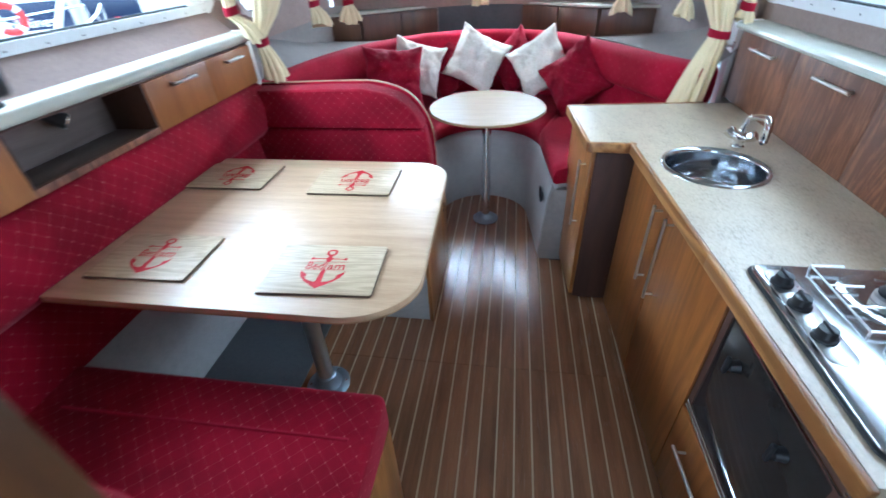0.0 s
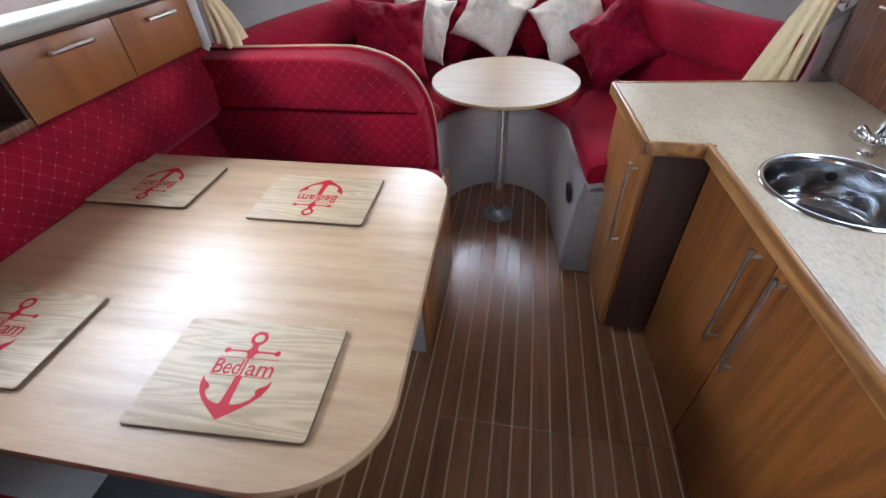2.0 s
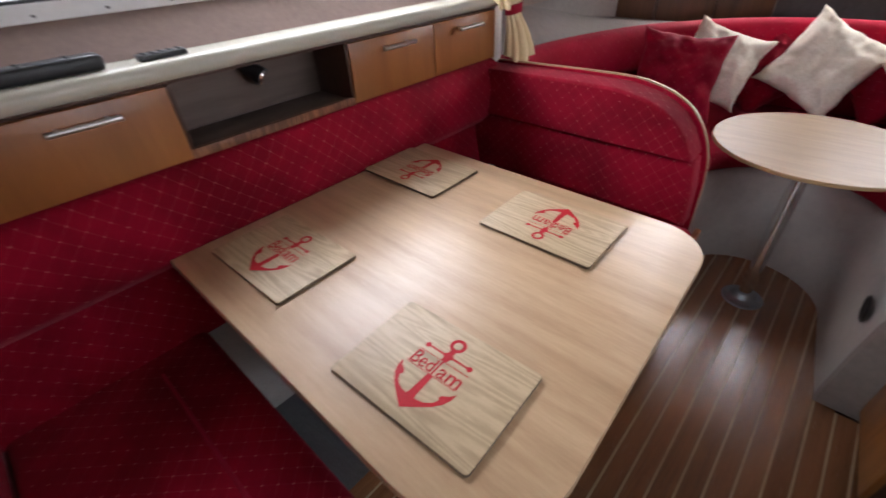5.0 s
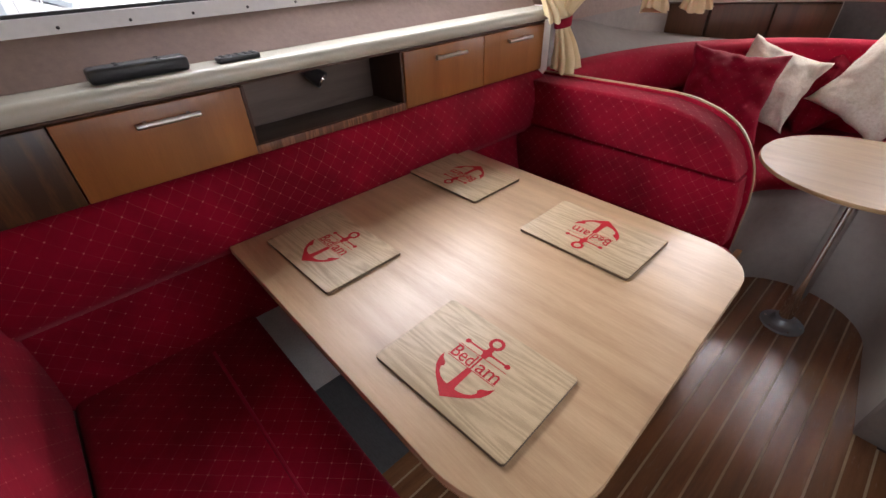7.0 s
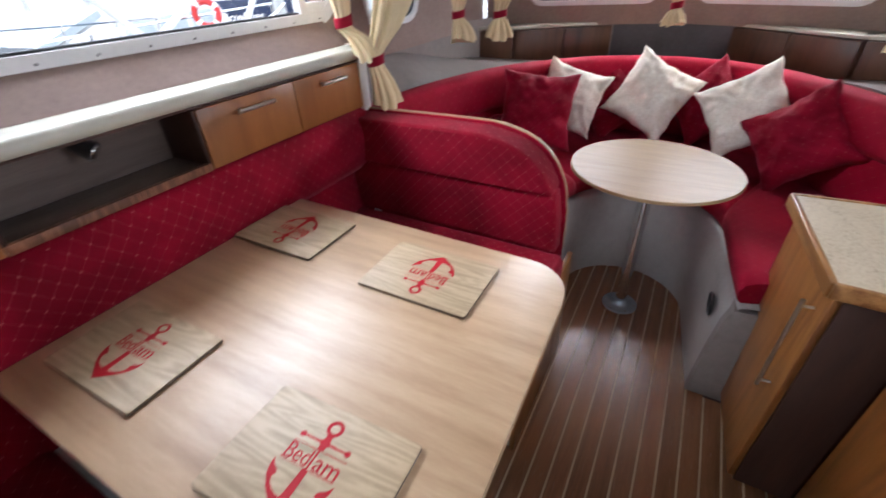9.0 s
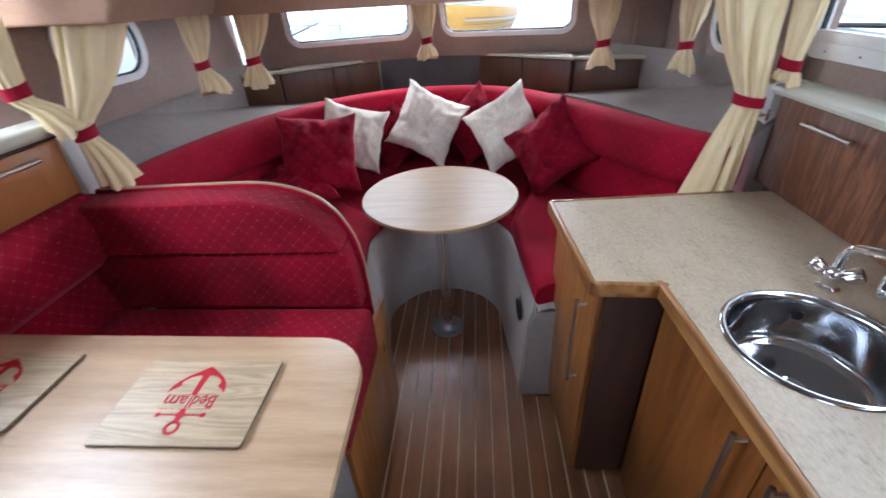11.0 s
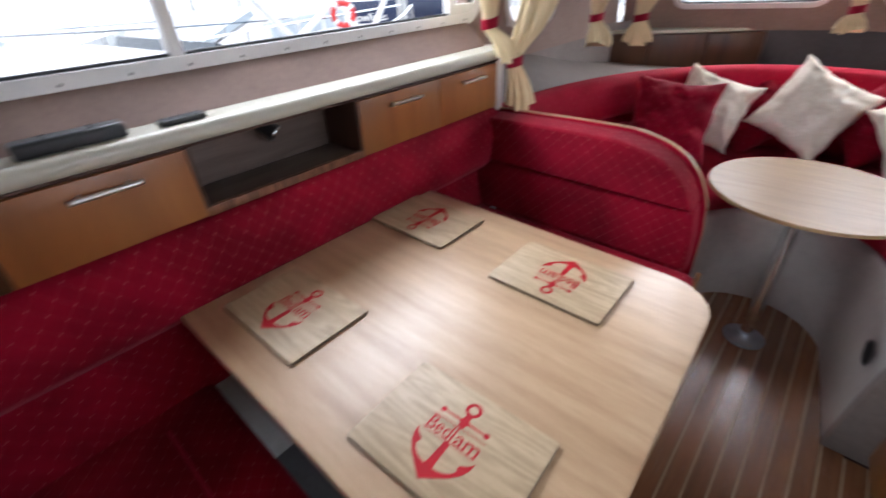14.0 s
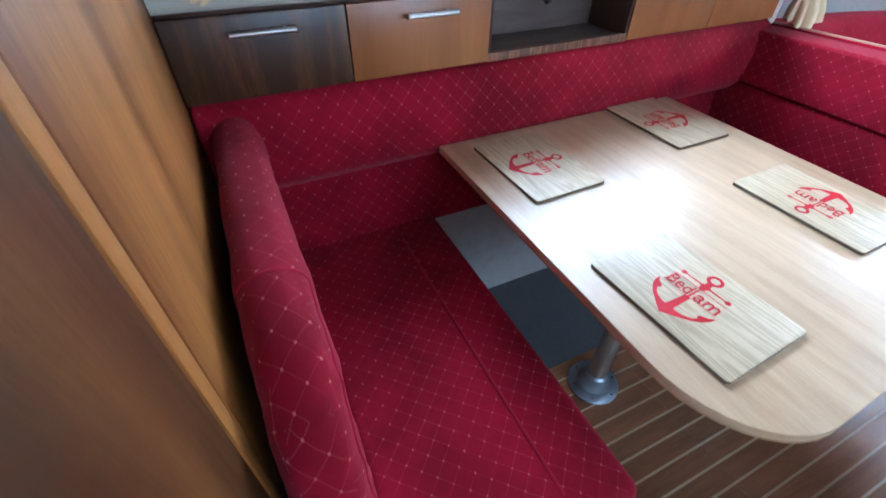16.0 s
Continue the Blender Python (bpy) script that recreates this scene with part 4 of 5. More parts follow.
ov = thing("oven", "built-in oven with a smoked black glass door", "oven", (GX + 0.2, 1.11, 0.45))
ox = gx(1.14)
part("body", box(ox + 0.02, 1.56, 0.91, 1.384, 0.42, 0.852, 0.002), M["black"], ov)
fr = part("door_frame", turned(ring_prism(rounded(1.148, 0.633, 0.471, 0.425, 0.008, 2), rounded(1.148, 0.633, 0.421, 0.365, 0.006, 2), ox - 0.006, ox + 0.018, "x"), Matrix.Identity(4)), M["dark_wood"], ov, "dark brown door surround")
part("glass", box(ox - 0.002, ox + 0.004, 0.935, 1.361, 0.448, 0.818, 0.001), M["oven_glass"], ov, "smoked glass")
for z in (0.450, 0.430):
    part("trim_strip", tube([(ox - 0.008, 0.92, z), (ox - 0.008, 1.378, z)], 0.003, 8), M["chrome"], ov, "chrome strip")
part("trim_strip", tube([(ox - 0.008, 0.92, 0.828), (ox - 0.008, 1.378, 0.828)], 0.003, 8), M["chrome"], ov, "chrome strip")
for y in (1.268, 1.045):
    h = part("turn_catch", tube([(ox - 0.003, y, 0.735), (ox - 0.02, y, 0.735), (ox - 0.028, y - 0.004, 0.735)], [0.017, 0.015, 0.010], 14), M["black"], ov, "black turn catch")
    part("lever", box(ox - 0.036, ox - 0.026, y - 0.006, y + 0.006, 0.712, 0.765, 0.003), M["black"], h)
for y, z in ((1.374, 0.838), (1.374, 0.44), (0.918, 0.838)):
    part("screw", turned(lathe([(0, 0.003), (0.005, 0.001), (0.005, 0)], 10), pose(ox - 0.006, y, z, 0, -90)), M["chrome"], ov)

# sink and tap
sk = thing("sink", "round polished stainless steel sink set in the worktop", "sink", (sc.x, sc.y, 0.75))
part("bowl", lathe([(sr + 0.008, 0.9005), (sr + 0.006, 0.906), (sr - 0.002, 0.908), (sr - 0.009, 0.904), (sr - 0.0125, 0.896), (sr - 0.0135, 0.886), (sr - 0.0165, 0.795), (sr - 0.018, 0.784), (sr - 0.024, 0.772), (sr - 0.034, 0.765), (sr - 0.048, 0.762), (0.045, 0.7585), (0.03, 0.758), (0.028, 0.752), (0, 0.752)], 56, (sc.x, sc.y, 0)), M["sink"], sk, "", True, 60)
part("waste", lathe([(0, 0.756), (0.022, 0.756), (0.024, 0.7585), (0.031, 0.7605)], 24, (sc.x, sc.y, 0)), M["chrome"], sk, "chrome waste with a grid")
part("overflow", turned(lathe([(0, 0.002), (0.013, 0.002), (0.014, 0)], 20), pose(sc.x + (sr - 0.0165) * math.cos(radians(66)), sc.y + (sr - 0.0165) * math.sin(radians(66)), 0.855, 0, -90, 66)), M["black"], sk)
tp = thing("mixer_tap", "chrome mixer tap with two fluted knobs behind the sink", "tap", (1.397, 2.248, 0.90))
part("body", lathe([(0.0, 0.0), (0.026, 0.0), (0.026, 0.004), (0.018, 0.010), (0.016, 0.024), (0.021, 0.034), (0.019, 0.052), (0.013, 0.060), (0.0, 0.062)], 24, (1.397, 2.248, 0.9005)), M["chrome"], tp)
sp = [(1.397, 2.248, 0.950), (1.398, 2.246, 0.992), (1.401, 2.240, 1.014), (1.406, 2.228, 1.025), (1.414, 2.205, 1.032), (1.424, 2.178, 1.038), (1.428, 2.166, 1.036), (1.431, 2.157, 1.026), (1.432, 2.153, 1.005), (1.432, 2.152, 0.965)]
spout = part("spout", tube([Vector(q) for q in sp], [0.0115, 0.0105, 0.0105, 0.0105, 0.0105, 0.0115, 0.0135, 0.0145, 0.0145, 0.0135], 14), M["chrome"], tp, "swivel spout")
part("aerator", lathe([(0.0, 0), (0.0125, 0), (0.0135, 0.004), (0.0135, 0.016), (0.012, 0.018)], 18, (1.432, 2.152, 0.948)), M["chrome"], spout)
for s in (-1, 1):
    base_p = Vector((1.397, 2.248, 0.925))
    d = Vector((-s * 0.62, s * 0.52, 0.55)).normalized()
    a = part("valve", tube([base_p, base_p + d * 0.03], [0.013, 0.012], 14), M["chrome"], tp)
    flute = [[base_p + d * q + (Vector((0.64, 0.77, 0)) * math.cos(w) + d.cross(Vector((0.64, 0.77, 0))) * math.sin(w)) * r * (1 + 0.09 * math.cos(6 * w)) for w in [2 * math.pi * k / 36 for k in range(36)]] for q, r in ((0.026, 0.012), (0.030, 0.017), (0.052, 0.0205), (0.060, 0.018), (0.063, 0.010))]
    part("knob", loft(flute), M["chrome"], a, "fluted chrome knob")

tp.location = tp.location + Vector((-0.006, 0.018, 0.0))

# hob
hb = thing("gas_hob", "stainless steel gas hob with three black knobs", "hob", (1.33, 1.2, 0.90))
hx0, hx1, hy0, hy1 = 1.098, 1.545, 0.935, 1.455
part("rim", prism(rounded((hx0 + hx1) / 2, (hy0 + hy1) / 2, hx1 - hx0, hy1 - hy0, 0.03, 5), 0.9005, 0.909, "z", 0.004, 2), M["black"], hb, "dark rubber seal")
part("plate", prism(rounded((hx0 + hx1) / 2, (hy0 + hy1) / 2, hx1 - hx0 - 0.012, hy1 - hy0 - 0.012, 0.026, 5), 0.905, 0.916, "z", 0.005, 3), M["sink"], hb, "polished steel plate")
part("knob_panel", prism(rounded(1.15, 1.275, 0.062, 0.30, 0.028, 5), 0.914, 0.9185, "z", 0.002, 2), M["steel"], hb)
for y in (1.370, 1.292, 1.197):
    kn = part("knob", lathe([(0.0235, 0.0), (0.0235, 0.006), (0.019, 0.010), (0.0175, 0.026), (0.0, 0.028)], 24, (1.143, y, 0.9185)), M["black"], hb, "black control knob")
    part("grip", box(1.139, 1.147, y - 0.0195, y + 0.0195, 0.9445, 0.9505, 0.002), M["black"], kn)
for bx, by, r in ((1.345, 1.325, 0.036), (1.36, 1.075, 0.044)):
    part("burner_well", lathe([(0.10, 0.9163), (0.098, 0.9175), (0.06, 0.9168), (0.055, 0.9165)], 36, (bx, by, 0)), M["sink"], hb)
    bn = part("burner", lathe([(r, 0.0), (r, 0.012), (r - 0.006, 0.016), (0, 0.017)], 28, (bx, by, 0.917)), M["steel"], hb)
    part("burner_cap", lathe([(r - 0.005, 0.0), (r - 0.004, 0.006), (r - 0.012, 0.011), (0, 0.012)], 28, (bx, by, 0.934)), M["black"], bn, "dark burner cap")
    g = part("grate", tube([(bx - 0.11, by - 0.11, 0.9165), (bx - 0.11, by - 0.11, 0.927), (bx - 0.11, by + 0.11, 0.927), (bx - 0.11, by + 0.11, 0.9165)], 0.003, 8), M["steel"], hb, "bent wire pan support")
    part("grate_bar", tube([(bx + 0.11, by - 0.11, 0.9165), (bx + 0.11, by - 0.11, 0.927), (bx + 0.11, by + 0.11, 0.927), (bx + 0.11, by + 0.11, 0.9165)], 0.003, 8), M["steel"], g)
    for dy in (-0.11, -0.035, 0.035, 0.11):
        part("grate_bar", tube([(bx - 0.112, by + dy, 0.928), (bx - 0.04, by + dy, 0.929)], 0.0028, 8), M["steel"], g)
        part("grate_bar", tube([(bx + 0.04, by + dy, 0.929), (bx + 0.112, by + dy, 0.928)], 0.0028, 8), M["steel"], g)

for y0, y1 in ((2.44, 2.962), (1.96, 2.44), (1.48, 1.96), (1.10, 1.48), (0.90, 1.10)):
    h = (y0 + 0.08, y1 - 0.20) if y1 - y0 > 0.3 else None
    if y0 == 2.44:
        h = (2.60, 2.77)
    elif h:
        h = (y1 - 0.36, y1 - 0.19)
    locker("galley_locker", y0, y1, 0.903, 1.212, 1.582, M["walnut"], "brown figured oak flap locker above the worktop", h, 1.160, 1, 0.06)
shelf_s = thing("shelf_starboard", "ivory moulded shelf above the galley lockers", "shelf", (1.62, 1.9, 1.2150))
part("lip", prism([(1.590, 1.2150), (1.565, 1.2150), (1.552, 1.2210), (1.548, 1.2320), (1.552, 1.2430), (1.565, 1.2490), (1.590, 1.2496)], 0.90, 2.975, "y", 0), M["white_lip"], shelf_s, "rounded glossy lip")
part("board", prism([(1.69, 1.2150), (1.5902, 1.2150), (1.5902, 1.2496), (1.69, 1.2520)], 0.90, 2.975, "y", 0), M["white_lip"], shelf_s)
fix("wall_starboard_sill", box(1.678, 1.689, 0.90, 2.96, 1.250, 1.322, 0.002), M["lining"], "pink-beige lining under the galley window", "wall")
fix("wall_galley_end", box(gx(0.88) + 0.03, 1.69, 0.855, 0.893, 0.0, 1.955, 0.003), M["panel"], "honey ash end panel beside the galley", "panel")
# darkened lining copy stands in for the shade on this slope
fix("wall_port_sill", prism([(-0.955, 1.314), (-0.845, 1.314), (-0.950, 1.40), (-0.955, 1.40)], 0.60, 2.60, "y", 0), M["lining_in_shade"], "foam lining under the saloon window, its shade put into a browner colour", "wall")

# ---------- bow berth ----------
# cove: a moulded U round the foot of the round table
def u_path(rx, ry, yb, dx_l, dx_r, ya, cx=0.335, n=18):
    """Port arm, rounded fore end, starboard arm."""
    pts = [(cx - rx + dx_l * (1 - k / 6), ya + (yb - ya) * k / 6) for k in range(6)]
    pts += [(cx + rx * math.cos(radians(180 - 180 * k / n)), yb + ry * math.sin(radians(180 - 180 * k / n))) for k in range(n + 1)]
    pts += [(cx + rx + dx_r * (k + 1) / 6, yb + (ya - yb) * (k + 1) / 6) for k in range(6)]
    return pts


levels = [(0.0, 0.312), (0.03, 0.314), (0.25, 0.325), (0.40, 0.338), (0.455, 0.352), (0.485, 0.375), (0.495, 0.41), (0.495, 0.50)]
rows = []
for z, r in levels:
    rows.append([(x, y, z) for x, y in u_path(r, r, 3.17, 0.085 if z < 0.45 else 0.06, 0.055, 2.68)])
fix("wall_cove", loft(rows, closed=False), M["gel"], "warm grey moulded cove round the table foot", "cove")
# darker grey than the cove's gelcoat: shade of this aft face in its colour
fix("wall_cove_end", prism([(0.698, 0.0), (0.842, 0.0), (0.842, 0.474), (0.748, 0.474), (0.738, 0.455), (0.724, 0.40), (0.711, 0.25)], 2.674, 2.80, "y", 0.008, 2), M["hull_lining"], "moulded end of the cove beside the cupboard, its shade put into a darker grey", "cove")
vent = thing("duct_vent", "round black duct opening in the cove wall", "vent", (0.692, 2.805, 0.36))
hole_m = pose(0.697, 2.835, 0.365, 0, -94, 3)
part("rim", turned(lathe([(0.045, 0.0), (0.052, 0.004), (0.047, 0.008), (0.041, 0.004)], 28), hole_m), M["black"], vent, "black plastic rim")
part("duct", turned(lathe([(0.0, 0.002), (0.044, 0.002), (0.045, 0.0)], 28), hole_m), M["hole"], vent, "dark duct mouth")

# berth top: cushions following the U, between cove rim and backrest
inner = u_path(0.372, 0.385, 3.17, 0.06, 0.05, 2.70)
iu = spline([(x, y, 0) for x, y in inner], 1)
back = spline([(x, y, 0) for x, y in [(-0.80, 2.64), (-0.74, 3.15), (-0.55, 3.66), (-0.17, 4.08), (0.30, 4.22), (0.74, 4.06), (1.05, 3.62), (1.28, 3.20), (1.46, 2.93)]], 4)


def along(path, n):
    d = [0]
    for a, b in zip(path, path[1:]):
        d.append(d[-1] + (b - a).length)
    out = []
    for k in range(n):
        s = d[-1] * k / (n - 1)
        i = max(j for j in range(len(d)) if d[j] <= s + 1e-9)
        i = min(i, len(path) - 2)
        f = (s - d[i]) / max(d[i + 1] - d[i], 1e-9)
        out.append(path[i].lerp(path[i + 1], f))
    return out


N = 60
A, B = along(iu, N), along(back, N)
berth = thing("bow_berth", "crimson U-shaped bow berth cushions", "berth", (0.3, 3.6, 0.5))
TOPZ = 0.60
for k, (i0, i1) in enumerate(((0, 17), (17, 30), (30, 43), (43, 59))):
    rings = []
    for i in range(i0, i1 + 1):
        a, b = A[i], B[i]
        d = (b - a).normalized()
        e = 0.006 if i in (i0, i1) else 0.0
        dn = 0.014 if i in (i0, i1) else 0.0
        w = (b - a).length
        prof = [(0.0, 0.497), (-0.016, 0.515), (-0.018, 0.56), (-0.004, TOPZ - 0.012), (0.03, TOPZ), (w * 0.3, TOPZ + 0.012), (w * 0.6, TOPZ + 0.012), (w + 0.02, TOPZ + 0.004), (w + 0.02, 0.50)]
        rings.append([(a.x + d.x * q, a.y + d.y * q, z - (dn if z > 0.55 else 0)) for q, z in prof])
    part("cushion", loft(rings), M["red_plain"], berth, "", True, 70)


def backrest(i0, i1, name, tiers):
    for z0, z1, t0, t1 in tiers:
        rings = []
        for i in range(i0, i1 + 1):
            p = B[i]
            tan = (B[min(i + 1, N - 1)] - B[max(i - 1, 0)]).normalized()
            nrm = Vector((-tan.y, tan.x, 0))
            if nrm.dot(p - Vector((0.3, 3.2, 0))) < 0:
                nrm = -nrm
            end = 0.985 if i in (i0, i1) else 1.0
            prof = []
            for k in range(14):
                a = 2 * math.pi * k / 14
                cc, ss = math.cos(a), math.sin(a)
                q = (t0 + t1) / 2 + (t1 - t0) / 2 * math.copysign(abs(cc) ** 0.6, cc) * end
                z = (z0 + z1) / 2 + (z1 - z0) / 2 * math.copysign(abs(ss) ** 0.6, ss) * end
                prof.append((p.x + nrm.x * q, p.y + nrm.y * q, z))
            rings.append(prof)
        part(name, loft(rings), M["red_plain"], bk, "", True, 80)


bk = thing("bow_settee", "crimson two-tier settee back sweeping round the bow", "settee", (0.3, 4.0, 0.6))
for i0, i1 in ((0, 20), (20, 39), (39, 59)):
    backrest(i0, i1, "upper_roll", [(0.840, 1.058, -0.062, 0.10)])
    backrest(i0, i1, "lower_roll", [(0.585, 0.852, -0.012, 0.10)])

# round table
rt = thing("round_table", "round oak table on a steel pedestal in the bow", "table", (0.345, 3.13, 0.0))
part("tabletop", lathe([(0.0, 0.781), (0.348, 0.781), (0.353, 0.784), (0.353, 0.793), (0.350, 0.797), (0.0, 0.797)], 72, (0.35, 3.13, 0)), M["round"], rt)
part("leg", lathe([(0.029, 0.03), (0.029, 0.780)], 26, (0.35, 3.13, 0)), M["chrome"], rt, "polished steel tube")
part("top_flange", lathe([(0.085, 0.7805), (0.085, 0.774), (0.045, 0.755), (0.034, 0.72), (0.029, 0.72)], 28, (0.35, 3.13, 0)), M["steel"], rt)
rb = part("base_plate", lathe([(0.0, 0.0), (0.088, 0.0), (0.089, 0.006), (0.085, 0.010), (0.058, 0.013), (0.048, 0.022), (0.038, 0.045), (0.029, 0.046)], 36, (0.35, 3.13, 0.0015)), M["blue_steel"], rt, "steel floor socket with bolts")
for k in range(6):
    a = radians(60 * k)
    part("bolt", lathe([(0.0, 0.014), (0.005, 0.013), (0.006, 0.010)], 10, (0.352 + 0.072 * math.cos(a), 3.13 + 0.072 * math.sin(a), 0.001)), M["chrome"], rb)

# pillows


def pillow(label, at, size, thick, rot, mat, seed, wrinkle=0.030):
    n = 34
    bm = bmesh.new()
    grid = {}
    thick *= 1.5
    for s in (1, -1):
        for i in range(n + 1):
            for j in range(n + 1):
                u, v = 2 * i / n - 1, 2 * j / n - 1
                if s < 0 and (abs(u) == 1 or abs(v) == 1):
                    grid[s, i, j] = grid[1, i, j]
                    continue
                x = u * (1 - 0.13 * (1 - v * v)) * size / 2
                y = v * (1 - 0.13 * (1 - u * u)) * size / 2
                full = (1 - u * u) * (1 - v * v)
                h = thick / 2 * full ** 0.50
                h *= 1 + 0.30 * noise.noise(Vector((u * 1.3 + seed * 2, v * 1.3, s * 3.0)))
                # creases that run in from the corners and the seam
                rad, ang = math.hypot(u, v), math.atan2(v, u)
                fold = 1 - abs(noise.noise(Vector((math.cos(ang) * 4.2 + seed, math.sin(ang) * 4.2, rad * 0.8 + s)))) * 2.6
                crease = -max(fold - 0.45, 0) * 0.017 * min(rad * 1.3, 1) * min(full * 5, 1)
                dent = -max(1 - abs(u * math.cos(seed) + v * math.sin(seed) + 0.25 * math.sin(3 * u + seed)) * 7, 0) * 0.010 * min(full * 2, 1)
                w = noise.noise(Vector((u * 2.2 + seed, v * 2.2, seed * 3.1))) * wrinkle + noise.noise(Vector((u * 5 + seed, v * 5, seed))) * wrinkle * 0.5
                edge_w = noise.noise(Vector((u * 3, v * 3, seed + 9))) * 0.010
                grid[s, i, j] = bm.verts.new((x + edge_w, y + edge_w, s * (h + crease + dent) + w * (1 if h > 0.005 else 0.6)))
    for s in (1, -1):
        for i in range(n):
            for j in range(n):
                q = [grid[s, i, j], grid[s, i + 1, j], grid[s, i + 1, j + 1], grid[s, i, j + 1]]
                bm.faces.new(q if s > 0 else q[::-1])
    ob = part("cushion", bm, M[mat], None, "", True, 120)
    ob.name = "scatter_cushion"
    ob.matrix_world = Matrix.Translation(at) @ rot
    return tagged(ob, label, "cushion", "scatter cushions on the bow berth")


def lean(face, back=20, spin=0.0):
    """A pillow's turn: its face looks along the plan angle `face`, leans back, and spins in its own plane."""
    return pose(0, 0, 0, 0, 0, face + 90) @ pose(0, 0, 0, 90 - back) @ pose(0, 0, 0, 0, 0, spin)


PIL = [
    ("square crimson scatter cushion propped in the port bend", (-0.315, 3.50, 0.875), 0.42, 0.15, lean(-72, 24, -5), "red_pillow", 1.3),
    ("cream chenille scatter cushion tucked behind a crimson one", (-0.21, 3.80, 0.875), 0.38, 0.13, lean(-70, 24, -19), "cream_pillow", 2.7),
    ("crimson scatter cushion against the bow settee back", (-0.02, 4.06, 0.80), 0.36, 0.12, lean(-78, 20, 38), "red_pillow", 4.2),
    ("cream chenille scatter cushion set on its corner", (0.215, 3.985, 0.885), 0.41, 0.15, lean(-90, 22, -26), "cream_pillow", 5.9),
    ("crimson scatter cushion behind the cream ones", (0.505, 4.06, 0.85), 0.38, 0.12, lean(-98, 18, 40), "red_pillow", 7.1),
    ("cream chenille scatter cushion leaning in the starboard bend", (0.685, 3.83, 0.885), 0.40, 0.15, lean(-108, 22, 34), "cream_pillow", 8.8),
    ("crimson scatter cushion standing on its corner", (0.905, 3.60, 0.84), 0.40, 0.17, lean(-118, 24, 41), "red_pillow", 10.4),
    ("crimson scatter cushion lying on the berth behind the partition", (-0.45, 3.42, 0.725), 0.40, 0.13, pose(0, 0, 0, 20, -12, 25), "red_pillow", 12.5),
]
for lab, at, size, thick, rot, mat, seed in PIL:
    pillow(lab, at, size, thick, rot, mat, seed)

# bow lockers and shelf
def bow_locker(name, a, b, depth, label, splits=(0.5,), mat="teak"):
    a, b = Vector((*a, 0)), Vector((*b, 0))
    d = (b - a).normalized()
    L = (b - a).length
    back_n = Vector((-d.y, d.x, 0))
    t = thing(name, label, "locker", (*((a + b) / 2).xy, 1.0), "bow lockers")
    m = Matrix.Translation((a.x, a.y, 0)) @ pose(0, 0, 0, 0, 0, math.degrees(math.atan2(d.y, d.x)))
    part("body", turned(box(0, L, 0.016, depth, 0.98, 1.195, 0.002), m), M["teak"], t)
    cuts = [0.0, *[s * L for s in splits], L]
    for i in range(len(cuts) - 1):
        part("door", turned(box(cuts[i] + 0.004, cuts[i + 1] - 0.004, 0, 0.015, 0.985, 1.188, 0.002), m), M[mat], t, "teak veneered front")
    part("top", turned(box(-0.02, L + 0.02, -0.012, depth + 0.03, 1.196, 1.214, 0.004), m), M["white_lip"], t, "pale top with a rounded nosing")
    return t


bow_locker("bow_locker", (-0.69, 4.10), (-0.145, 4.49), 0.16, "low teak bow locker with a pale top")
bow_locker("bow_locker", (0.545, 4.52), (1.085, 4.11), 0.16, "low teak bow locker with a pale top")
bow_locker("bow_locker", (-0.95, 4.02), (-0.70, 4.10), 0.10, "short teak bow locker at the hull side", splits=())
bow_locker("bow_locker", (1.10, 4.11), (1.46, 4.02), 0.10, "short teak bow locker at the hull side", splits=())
# flat back sheet; the recess's darkness is put into its grey
fix("wall_bow_recess", box(-0.16, 0.56, 4.60, 4.62, 0.95, 1.26, 0), M["recess"], "flat sheet between the bow lockers, the recess's darkness put into its colour", "wall")


